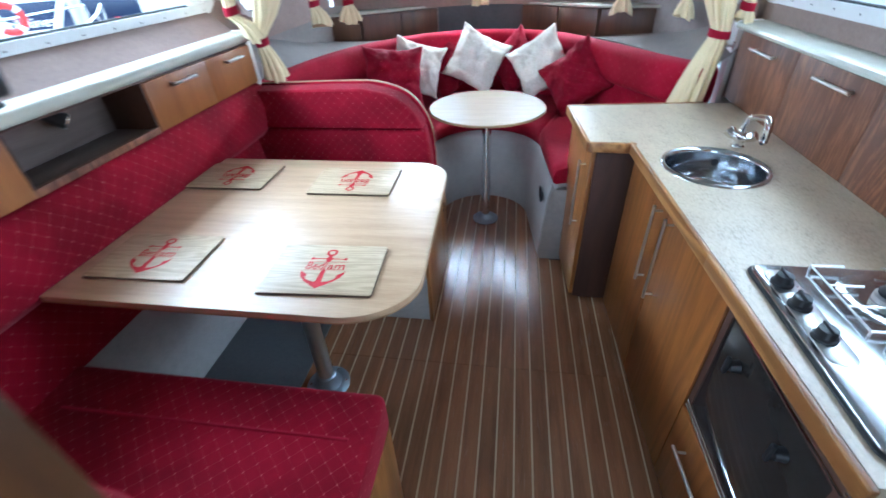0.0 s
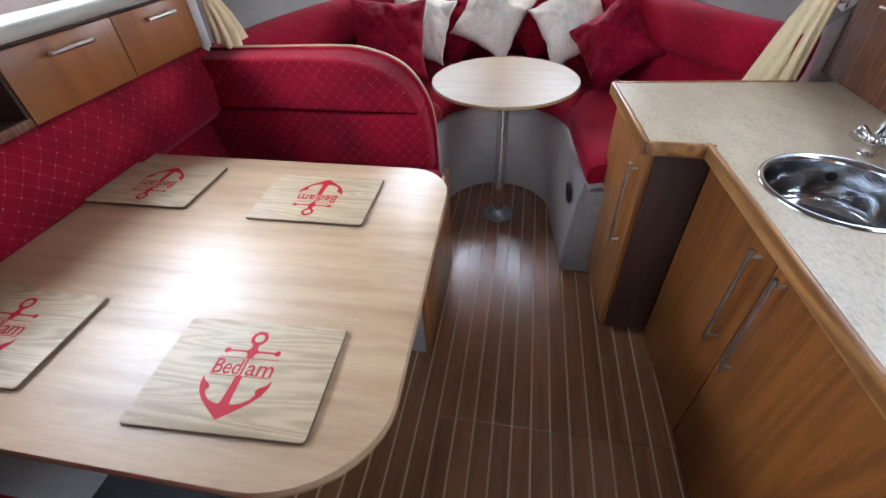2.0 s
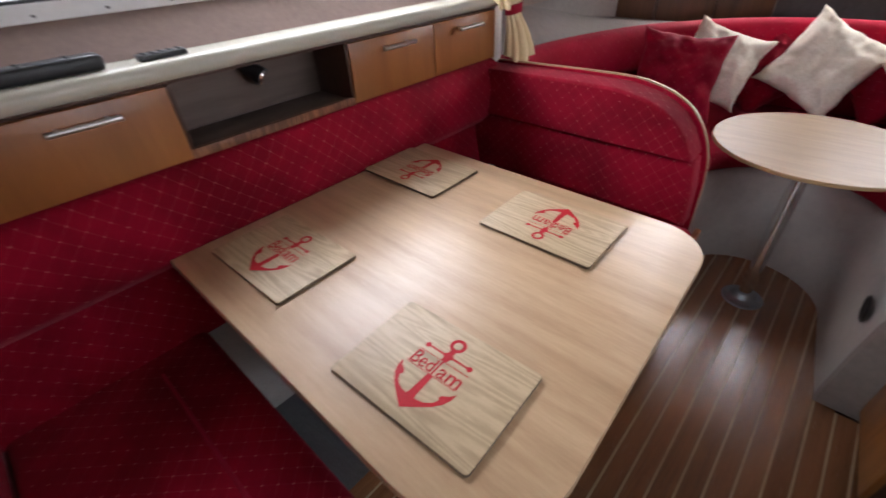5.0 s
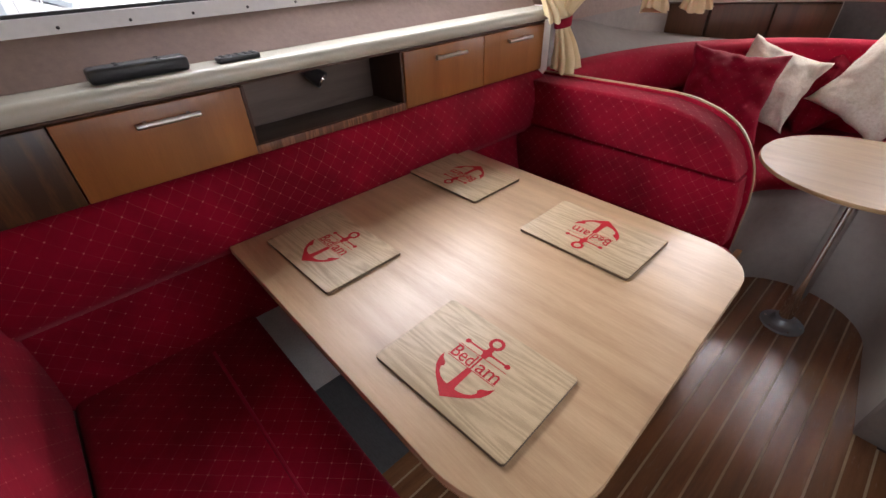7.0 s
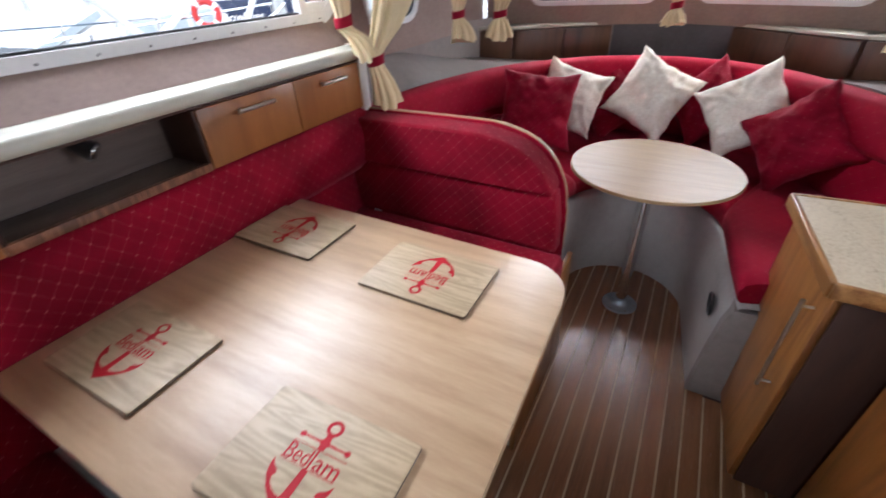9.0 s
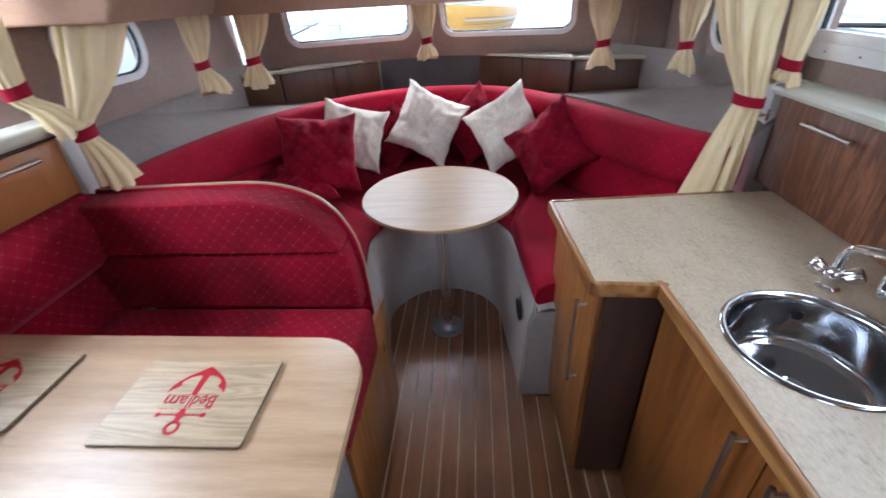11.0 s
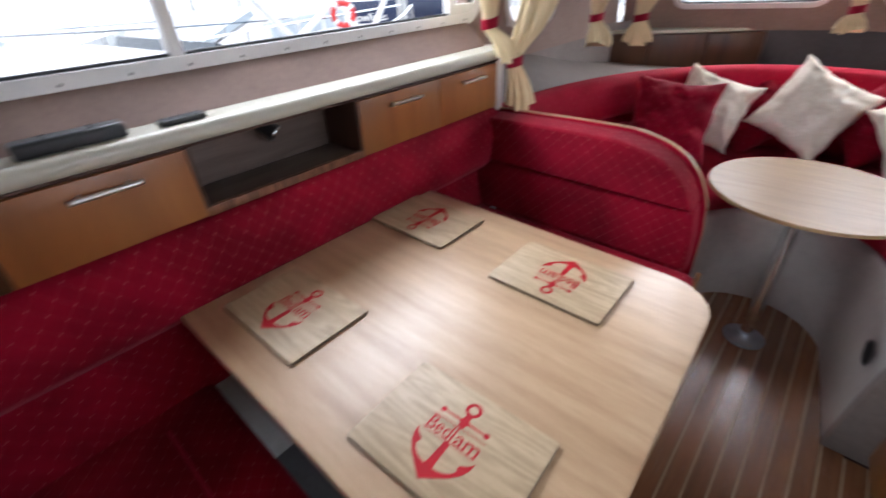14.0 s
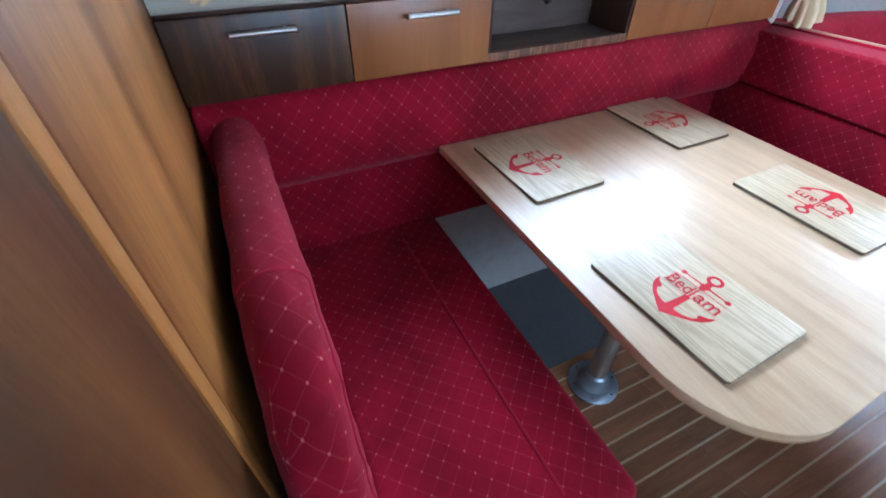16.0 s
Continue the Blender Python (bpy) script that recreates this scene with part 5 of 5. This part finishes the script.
# ---------- curtains ----------
def curtain(label, line, tie_at, folds, seed, depth=0.55):
    """A gathered curtain: rows of (centre, half-width, direction of its width), fluted, with a tieback."""
    rings = []
    n = folds * 10
    pts = spline([c for c, _, _ in line], 6)
    ws = spline([(w, 0, 0) for _, w, _ in line], 6)
    ds = spline([(math.cos(radians(a)), math.sin(radians(a)), 0) for _, _, a in line], 6)
    for p, w, d in zip(pts, ws, ds):
        w = max(w.x, 0.012)
        d = d.normalized()
        nrm = Vector((-d.y, d.x, 0))
        ring = []
        low = p.z < pts[-1].z + 0.004
        pleat = 0.75 if p.z < tie_at[0][2] - 0.03 else 0.52
        for k in range(n):
            a = 2 * math.pi * k / n
            ripple = pleat * (abs(math.cos(folds * a / 2 + seed + 0.5 * math.sin(p.z * 9 + seed))) - 0.62) + 0.10 * math.cos((folds + 3) * a + seed * 2 + p.z * 6)
            r = 1 + ripple
            flat_f = depth if w < 0.06 else depth * 0.06 / w + 0.08
            ring.append(p + d * (math.cos(a) * w * (1 + 0.35 * ripple)) + nrm * (math.sin(a) * w * flat_f * r) + Vector((0, 0, 0.016 * math.cos(2 * a + seed) - 0.010 * ripple if low else 0)))
        rings.append(ring)
    t = thing("curtain", label, "curtain", pts[-1].to_tuple(), "cabin curtains")
    part("drape", loft(rings), M["curtain"], t, "", True, 60)
    c, w, a = tie_at
    d = Vector((math.cos(radians(a)), math.sin(radians(a)), 0))
    nrm = Vector((-d.y, d.x, 0))
    loops = []
    for (dz, s) in ((-0.017, 1.0), (-0.017, 1.14), (0.017, 1.14), (0.017, 1.0)):
        loops.append([Vector(c) + d * (math.cos(2 * math.pi * k / 28) * w * s) + nrm * (math.sin(2 * math.pi * k / 28) * w * 0.72 * s) + Vector((0, 0, dz + 0.006 * math.cos(2 * math.pi * k / 28))) for k in range(28)])
    part("tieback", loft(loops + loops[:1], True, False), M["tie"], t, "crimson tieback band")
    return t


def hang(label, tie, top_dx, ang, top_z, bot_z, w_top=0.075, w_tie=0.034, w_bot=0.055, folds=9, seed=0.0, bot_shift=(0, 0)):
    x, y, z = tie
    w_top, w_bot = w_top * 1.45, w_bot * 1.4
    c, s = math.cos(radians(ang)), math.sin(radians(ang))
    line = [((x + top_dx * c, y + top_dx * s, top_z), w_top, ang), ((x + top_dx * 0.5 * c, y + top_dx * 0.5 * s, z + (top_z - z) * 0.45), (w_top * 0.55 + w_tie * 0.55), ang),
            ((x, y, z + 0.02), w_tie, ang), ((x, y, z - 0.02), w_tie, ang), ((x + bot_shift[0] * 0.6, y + bot_shift[1] * 0.6, (z + bot_z) / 2), (w_tie + w_bot) / 2, ang), ((x + bot_shift[0], y + bot_shift[1], bot_z), w_bot, ang)]
    return curtain(label, line, ((x, y, z), w_tie * 1.02, ang), folds, seed)


hang("long cream curtain with a crimson tieback at the saloon's fore end", (-0.712, 2.612, 1.264), 0.20, 80, 1.60, 1.083, 0.085, 0.033, 0.050, 8, 0.5, (0.01, 0.04))
hang("cream curtain gathered in a crimson tieback at the saloon window", (-0.775, 2.525, 1.408), -0.02, 85, 1.95, 1.282, 0.062, 0.033, 0.040, 8, 1.7, (0.065, 0.045))
hang("cream curtain gathered in a crimson tieback at the window's aft end", (-0.83, 0.785, 1.456), 0.0, 90, 1.95, 1.312, 0.065, 0.044, 0.056, 10, 2.2, (0.105, -0.035))
curtain("long cream curtain with a crimson tieback at the galley's fore end",
        [((1.385, 3.06, 1.95), 0.125, 160), ((1.415, 3.02, 1.52), 0.098, 155), ((1.487, 2.985, 1.215), 0.044, 140), ((1.485, 2.980, 1.175), 0.044, 140), ((1.43, 2.935, 1.03), 0.062, 150), ((1.365, 2.895, 0.80), 0.085, 155)],
        ((1.486, 2.983, 1.195), 0.045, 140), 9, 3.1)
hang("cream curtain gathered in a crimson tieback at the galley window", (1.560, 2.945, 1.318), 0.0, 110, 1.95, 1.262, 0.05, 0.032, 0.035, 7, 4.0)
hang("short cream curtain in a crimson tieback at the port bow side", (-0.765, 3.44, 1.347), 0.03, 70, 1.62, 1.225, 0.058, 0.033, 0.055, 9, 5.2, (0.03, 0.0))
hang("short cream curtain in a crimson tieback at the port bow window", (-0.61, 3.64, 1.330), 0.06, 30, 1.62, 1.212, 0.058, 0.032, 0.055, 9, 6.3)
hang("short cream curtain in a crimson tieback between the bow windows", (0.232, 4.15, 1.335), -0.01, 0, 1.62, 1.245, 0.055, 0.028, 0.045, 8, 7.4)
hang("short cream curtain in a crimson tieback at the starboard bow window", (1.195, 3.90, 1.30), -0.02, -30, 1.62, 1.185, 0.065, 0.032, 0.05, 8, 8.5)
hang("short cream curtain in a crimson tieback at the starboard bow side", (1.515, 3.645, 1.30), 0.0, -75, 1.70, 1.19, 0.07, 0.034, 0.052, 8, 9.6)
tv = thing("television", "small dark flat television on a swing arm at the bulkhead", "television", (-0.17, 0.77, 1.516))
part("casing", box(-0.42, 0.100, 0.748, 0.793, 1.516, 1.82, 0.006, 3), M["black"], tv)
part("screen", box(-0.405, 0.085, 0.7925, 0.7955, 1.539, 1.805, 0.001), M["oven_glass"], tv, "glossy dark screen")
part("bezel_strip", box(-0.40, 0.080, 0.793, 0.7965, 1.521, 1.531, 0.001), M["steel"], tv, "thin silver strip")
part("arm", tube([(-0.17, 0.750, 1.66), (-0.17, 0.70, 1.66), (-0.22, 0.66, 1.66), (-0.22, 0.5885, 1.66)], 0.014, 10), M["black"], tv)
hook = thing("curtain_hook", "small chrome hook on the white frame", "hook", (1.56, 2.965, 1.15))
part("plate", box(1.5655, 1.569, 2.975, 3.005, 1.12, 1.16, 0.001), M["chrome"], hook)
part("catch", tube([(1.566, 2.99, 1.14), (1.545, 2.985, 1.135), (1.53, 2.97, 1.14), (1.528, 2.955, 1.152)], 0.005, 8), M["chrome"], hook)
lt = thing("finger_latch", "small black latch in the oak seat end", "latch", (0.148, 2.58, 0.42))
part("ring", turned(lathe([(0.0, 0.001), (0.009, 0.001), (0.012, 0.003), (0.013, 0.0)], 18), pose(0.1455, 2.56, 0.425, 0, 90)), M["chrome"], lt)
part("slot", box(0.1455, 0.1475, 2.553, 2.567, 0.375, 0.405, 0.0008), M["black"], lt)

# ---------- the harbour outside ----------
fix("water", box(-60, 60, -60, 60, -0.75, -0.70, 0), M["water"], "grey-green harbour water around the boat", "water")
fix("ground", box(-900, 900, -900, 900, -2.2, -2.0, 0), M["concrete"], "harbour bed and far shore", "ground")


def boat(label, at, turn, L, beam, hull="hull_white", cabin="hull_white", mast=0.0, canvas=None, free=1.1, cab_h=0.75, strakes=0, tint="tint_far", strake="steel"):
    t = thing("moored_boat", label, "boat", (at[0], at[1], -0.70), "moored boats")
    m = pose(at[0], at[1], -0.72, 0, 0, turn)
    rings = []
    for k in range(13):
        s = k / 12
        w = beam / 2 * (1 - max(0, (s - 0.45) / 0.55) ** 2.2) * (0.86 + 0.14 * min(1, s * 4)) + 0.01
        z1 = free * (1 + 0.28 * s * s)
        y = (s - 0.5) * L
        rings.append([(-w * 0.62, y * 0.94, -0.15), (-w, y, z1 * 0.72), (-w, y, z1), (w, y, z1), (w, y, z1 * 0.72), (w * 0.62, y * 0.94, -0.15)])
    part("hull", turned(loft(rings), m), M[hull], t)
    part("rubbing_strake", turned(loft([[(a[1][0] * 1.01, a[1][1], a[1][2] - 0.03), (a[1][0] * 1.02, a[1][1], a[1][2] + 0.03), (a[1][0] * 0.98, a[1][1], a[1][2] + 0.03)] for a in rings[:-1]]), m), M[strake], t)
    for q in range(strakes):
        z = 0.12 + 0.13 * q
        part("strake", turned(loft([[(sx * a[1][0] * (0.66 + 0.36 * min(1, z / 0.72)) * -1, a[1][1] * 1.005, a[1][2] / 0.72 * z + h) for sx, h in ((1, -0.012), (1.012, 0.0), (1, 0.012))] for a in rings[:-1]]), m), M["oak_x"], t)
        part("strake", turned(loft([[(sx * a[1][0] * (0.66 + 0.36 * min(1, z / 0.72)), a[1][1] * 1.005, a[1][2] / 0.72 * z + h) for sx, h in ((1, -0.012), (1.012, 0.0), (1, 0.012))] for a in rings[:-1]]), m), M["oak_x"], t)
    cab = []
    for s, w, h in ((0.22, 0.36, 0.55), (0.26, 0.37, 1.0), (0.52, 0.36, 1.0), (0.70, 0.26, 0.25), (0.78, 0.2, 0.0)):
        y = (s - 0.5) * L
        cab.append([(-w * beam, y, free), (-w * beam * 0.86, y, free + cab_h * h), (w * beam * 0.86, y, free + cab_h * h), (w * beam, y, free)])
    cb = part("cabin", turned(loft(cab), m), M[cabin], t)
    for sx in (-1, 1):
        for q in range(3):
            y0 = (-0.21 + 0.085 * q) * L
            w0 = 0.36 * beam * 0.945
            part("window", turned(box(sx * w0 - 0.03, sx * w0 + 0.03, y0, y0 + 0.07 * L, free + cab_h * 0.42, free + cab_h * 0.82, 0.02), m), M[tint], cb, "tinted cabin window")
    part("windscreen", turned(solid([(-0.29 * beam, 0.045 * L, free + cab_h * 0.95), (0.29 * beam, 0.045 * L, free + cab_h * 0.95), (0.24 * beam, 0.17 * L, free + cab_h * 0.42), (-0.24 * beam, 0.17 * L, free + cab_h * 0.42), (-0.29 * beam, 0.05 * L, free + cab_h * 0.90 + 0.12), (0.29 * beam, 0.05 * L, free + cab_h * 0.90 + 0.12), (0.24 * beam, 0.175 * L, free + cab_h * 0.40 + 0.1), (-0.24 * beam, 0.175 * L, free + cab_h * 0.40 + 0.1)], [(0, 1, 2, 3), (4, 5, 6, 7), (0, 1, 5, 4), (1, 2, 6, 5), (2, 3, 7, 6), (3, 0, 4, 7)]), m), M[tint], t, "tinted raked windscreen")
    n = 7
    for sx in (-1, 1):
        rail = []
        for k in range(n):
            s = 0.5 + 0.48 * k / (n - 1)
            w = beam / 2 * (1 - max(0, (s - 0.45) / 0.55) ** 2.2) * 0.93
            p = (sx * w, (s - 0.5) * L, free * (1 + 0.28 * s * s))
            rail.append((p[0], p[1], p[2] + 0.55))
            part("stanchion", turned(tube([p, (p[0], p[1], p[2] + 0.55)], 0.014, 6), m), M["chrome"], t)
        part("guard_rail", turned(tube(rail, 0.013, 6), m), M["chrome"], t)
    for k in (-0.2, 0.15):
        part("fender", turned(tube([(beam / 2 + 0.08, k * L, free * 0.35), (beam / 2 + 0.09, k * L, free * 0.42), (beam / 2 + 0.09, k * L, free * 0.8), (beam / 2 + 0.08, k * L, free * 0.88)], [0.03, 0.11, 0.11, 0.03], 12), m), M["buoy"], t, "red fender")
    if canvas:
        cv = [[(-0.4 * beam, y, free), (-0.38 * beam, y, free + h), (0, y, free + h + 0.15), (0.38 * beam, y, free + h), (0.4 * beam, y, free)] for y, h in ((-0.47 * L, 0.55), (-0.40 * L, 1.0), (-0.27 * L, 1.05), (-0.24 * L, 0.9))]
        part("cockpit_cover", turned(loft(cv), m), M[canvas], t, "canvas cockpit cover")
    if mast:
        part("mast", turned(tube([(0, 0.06 * L, free), (0, 0.06 * L, free + mast)], 0.06, 10), m), M["white_paint"], t)
        part("boom", turned(tube([(0, 0.04 * L, free + 1.3), (0, -0.38 * L, free + 1.35)], 0.05, 8), m), M["white_paint"], t)
        for sx in (-1, 0, 1):
            part("shroud", turned(tube([(sx * beam * 0.45, (0.04 if sx else 0.49) * L, free * (1 if sx else 1.25)), (0, 0.06 * L, free + mast * 0.97)], 0.012, 5), m), M["steel"], t)
    return t


near_boat = boat("white motor cruiser moored close alongside", (-3.9, 2.0), 8, 7.5, 2.7, cab_h=0.8, tint="tint")
boat("white sailing yacht with an alloy mast beyond the cruiser", (-8.6, 5.2), -160, 9.5, 3.0, mast=11, free=1.1)
name_boat = boat("navy-hulled work boat with white lettering", (-10.74, 10.51), -40, 9.0, 3.0, hull="hull_white", cabin="hull_white", free=1.5, cab_h=0.9)
boat("white sailing yacht with an alloy mast", (-12.5, 0.5), 20, 9.0, 2.9, mast=12, canvas="blue_canvas")
boat("white motor cruiser lying across the basin", (-11.5, -4.5), 60, 8.5, 2.9, canvas="blue_canvas")
side_boat = boat("low white cruiser with a dark toe rail moored alongside", (5.75, 7.2), 3, 10.0, 3.3, cab_h=0.2, free=1.70, strake="rubber")
part("toe_rail", tube([(4.02, 3.4, 1.13), (4.03, 5.2, 1.15), (4.02, 6.8, 1.06), (4.10, 8.4, 1.04)], 0.022, 8), M["rubber"], side_boat, "dark toe rail")
part("teal_board", box(4.005, 4.035, 4.30, 5.32, 0.92, 0.985, 0.01), M["hull_teal"], side_boat, "teal stripe board")
boat("white sailing yacht with an alloy mast", (13.0, 9.5), 200, 9.0, 2.9, mast=11)
boat("white motor cruiser beside the pontoon", (12.0, 2.0), 150, 9.0, 3.0)
boat("ochre wooden boat lying off the bow", (0.4, 23.0), 168, 9.0, 3.3, hull="hull_ochre", cabin="hull_white", free=1.45, strakes=6)
boat("white sailing yacht off the bow", (-3.2, 14.0), 110, 9.0, 2.9, mast=11)
boat("white sailing yacht off the bow", (8.5, 17.0), 70, 9.0, 2.9, mast=12)
for pts in ([(-4.5, 3.10, 0.42), (-4.5, 4.041, 1.065), (-4.5, 5.45, 1.94)], [(-4.5, 4.70, 0.50), (-4.5, 5.118, 1.07), (-4.5, 5.80, 1.96)], [(-4.5, 4.40, 0.46), (-4.5, 3.88, 1.026), (-4.5, 3.05, 1.90)], [(-4.5, 5.45, 1.94), (-4.5, 5.80, 1.96)]):
    q = part("gantry_tube", tube(pts, 0.035, 10), M["white_paint"], near_boat, "white alloy gantry tube")
ring_at, ring_m = Vector((-4.42, 4.556, 1.204)), pose(0, 0, 0, 90, 0, 56)
buoy = thing("life_ring", "red life ring with white bands on the cruiser's rail", "life ring", ring_at.to_tuple())


def torus(R, r, a0, a1, n):
    return loft([[ring_m @ Vector(((R + r * math.cos(2 * math.pi * k / 12)) * math.cos(a), (R + r * math.cos(2 * math.pi * k / 12)) * math.sin(a), r * math.sin(2 * math.pi * k / 12))) + ring_at for k in range(12)] for a in [a0 + (a1 - a0) * i / n for i in range(n + 1)]])


part("ring", torus(0.118, 0.032, 0, 2 * math.pi, 40), M["buoy"], buoy)
for k in range(4):
    part("band", torus(0.118, 0.034, math.pi / 2 * k + 0.5, math.pi / 2 * k + 0.85, 5), M["hull_white"], buoy, "white band")
pt = thing("pontoon", "grey concrete pontoon between the boats", "pontoon", (-6, 7.6, -0.7), "", "structure")
part("deck", box(-30, -1.6, 7.4, 8.8, -0.5, -0.25, 0.02), M["concrete"], pt)
for i in range(6):
    part("pile", tube([(-4 - i * 4, 8.9, -1.5), (-4 - i * 4, 8.9, 1.9)], 0.12, 12), M["steel"], pt)
part("name_board", turned(box(1.49, 1.512, -0.95, 1.9, 1.22, 1.74, 0.01), pose(-10.74, 10.51, -0.72, 0, 0, -40)), M["hull_navy"], name_boat, "dark navy name board")
nm = new("lettering", lettering("508Y Bowlines", 0.27, M["ivory_print"], pose(-10.74, 10.51, -0.72, 0, 0, -40) @ pose(1.52, -0.6, 1.36, 90, 0, 90), "lettering", 0.0))
nm.parent = name_boat
nm.matrix_parent_inverse = Matrix.Translation(-name_boat.location)
nm["label"] = "white registration lettering"
haze_mat = bpy.data.materials.new("bright_overcast_haze")
haze_mat.use_nodes = True
hn = haze_mat.node_tree.nodes
hem = hn.new("ShaderNodeEmission")
hem.inputs["Color"].default_value, hem.inputs["Strength"].default_value = (0.93, 0.97, 1.0, 1), HAZE
haze_mat.node_tree.links.new(hem.outputs[0], hn["Material Output"].inputs["Surface"])
ring = [(75 * math.cos(2 * math.pi * k / 64), 75 * math.sin(2 * math.pi * k / 64)) for k in range(64)]
fix("backdrop", loft([[(x, y, z) for x, y in ring] for z in (-1.5, 60)], True, False), haze_mat, "white overcast haze over the far harbour", "sky")

# ---------- striped teak sole, plank by plank ----------
floor_ob = bpy.data.objects["floor"]
PITCH, X0 = 0.0686, 0.294
rng = random.Random(5)
plank_mesh = {}


def plank_piece(w, L, h, mat, key):
    if key not in plank_mesh:
        plank_mesh[key] = mesh_of(key, box(-w / 2, w / 2, -L / 2, L / 2, 0, h, 0.0006, 1), mat, False)
    return plank_mesh[key]


SEAM_Y = 1.808
for k in range(-10, 12):
    x = X0 + (k + 0.5) * PITCH
    pieces = [(0.36 if x < 0.30 else -0.75, SEAM_Y - 0.0008), (SEAM_Y + 0.0008, 3.50 if -0.05 < x < 0.78 else 2.668)]
    for y0, y1 in pieces:
        if x < -0.385 or x > 1.10:
            continue
        if y1 < 1.9 and x < 0.30:
            y0 = 0.36
        L = round(y1 - y0, 4)
        ob = new("plank", plank_piece(PITCH - 0.0076, L, 0.0042, M["plank"], "plank_%d" % round(L * 10000)))
        ob.parent = floor_ob
        ob.location = (x, (y0 + y1) / 2, -0.004 + rng.uniform(0, 0.00015))
for k in range(-9, 13):
    x = X0 + k * PITCH
    if x < -0.385 or x > 1.10:
        continue
    y0, y1 = (-0.75, 3.50) if -0.02 < x < 0.75 else (-0.75, 2.668)
    L = round(y1 - y0, 4)
    ob = new("inlay_strip", plank_piece(0.0072, L, 0.0040, M["strip"], "inlay_%d" % round(L * 10000)))
    ob.parent = floor_ob
    ob.location = (x, (y0 + y1) / 2, -0.004)
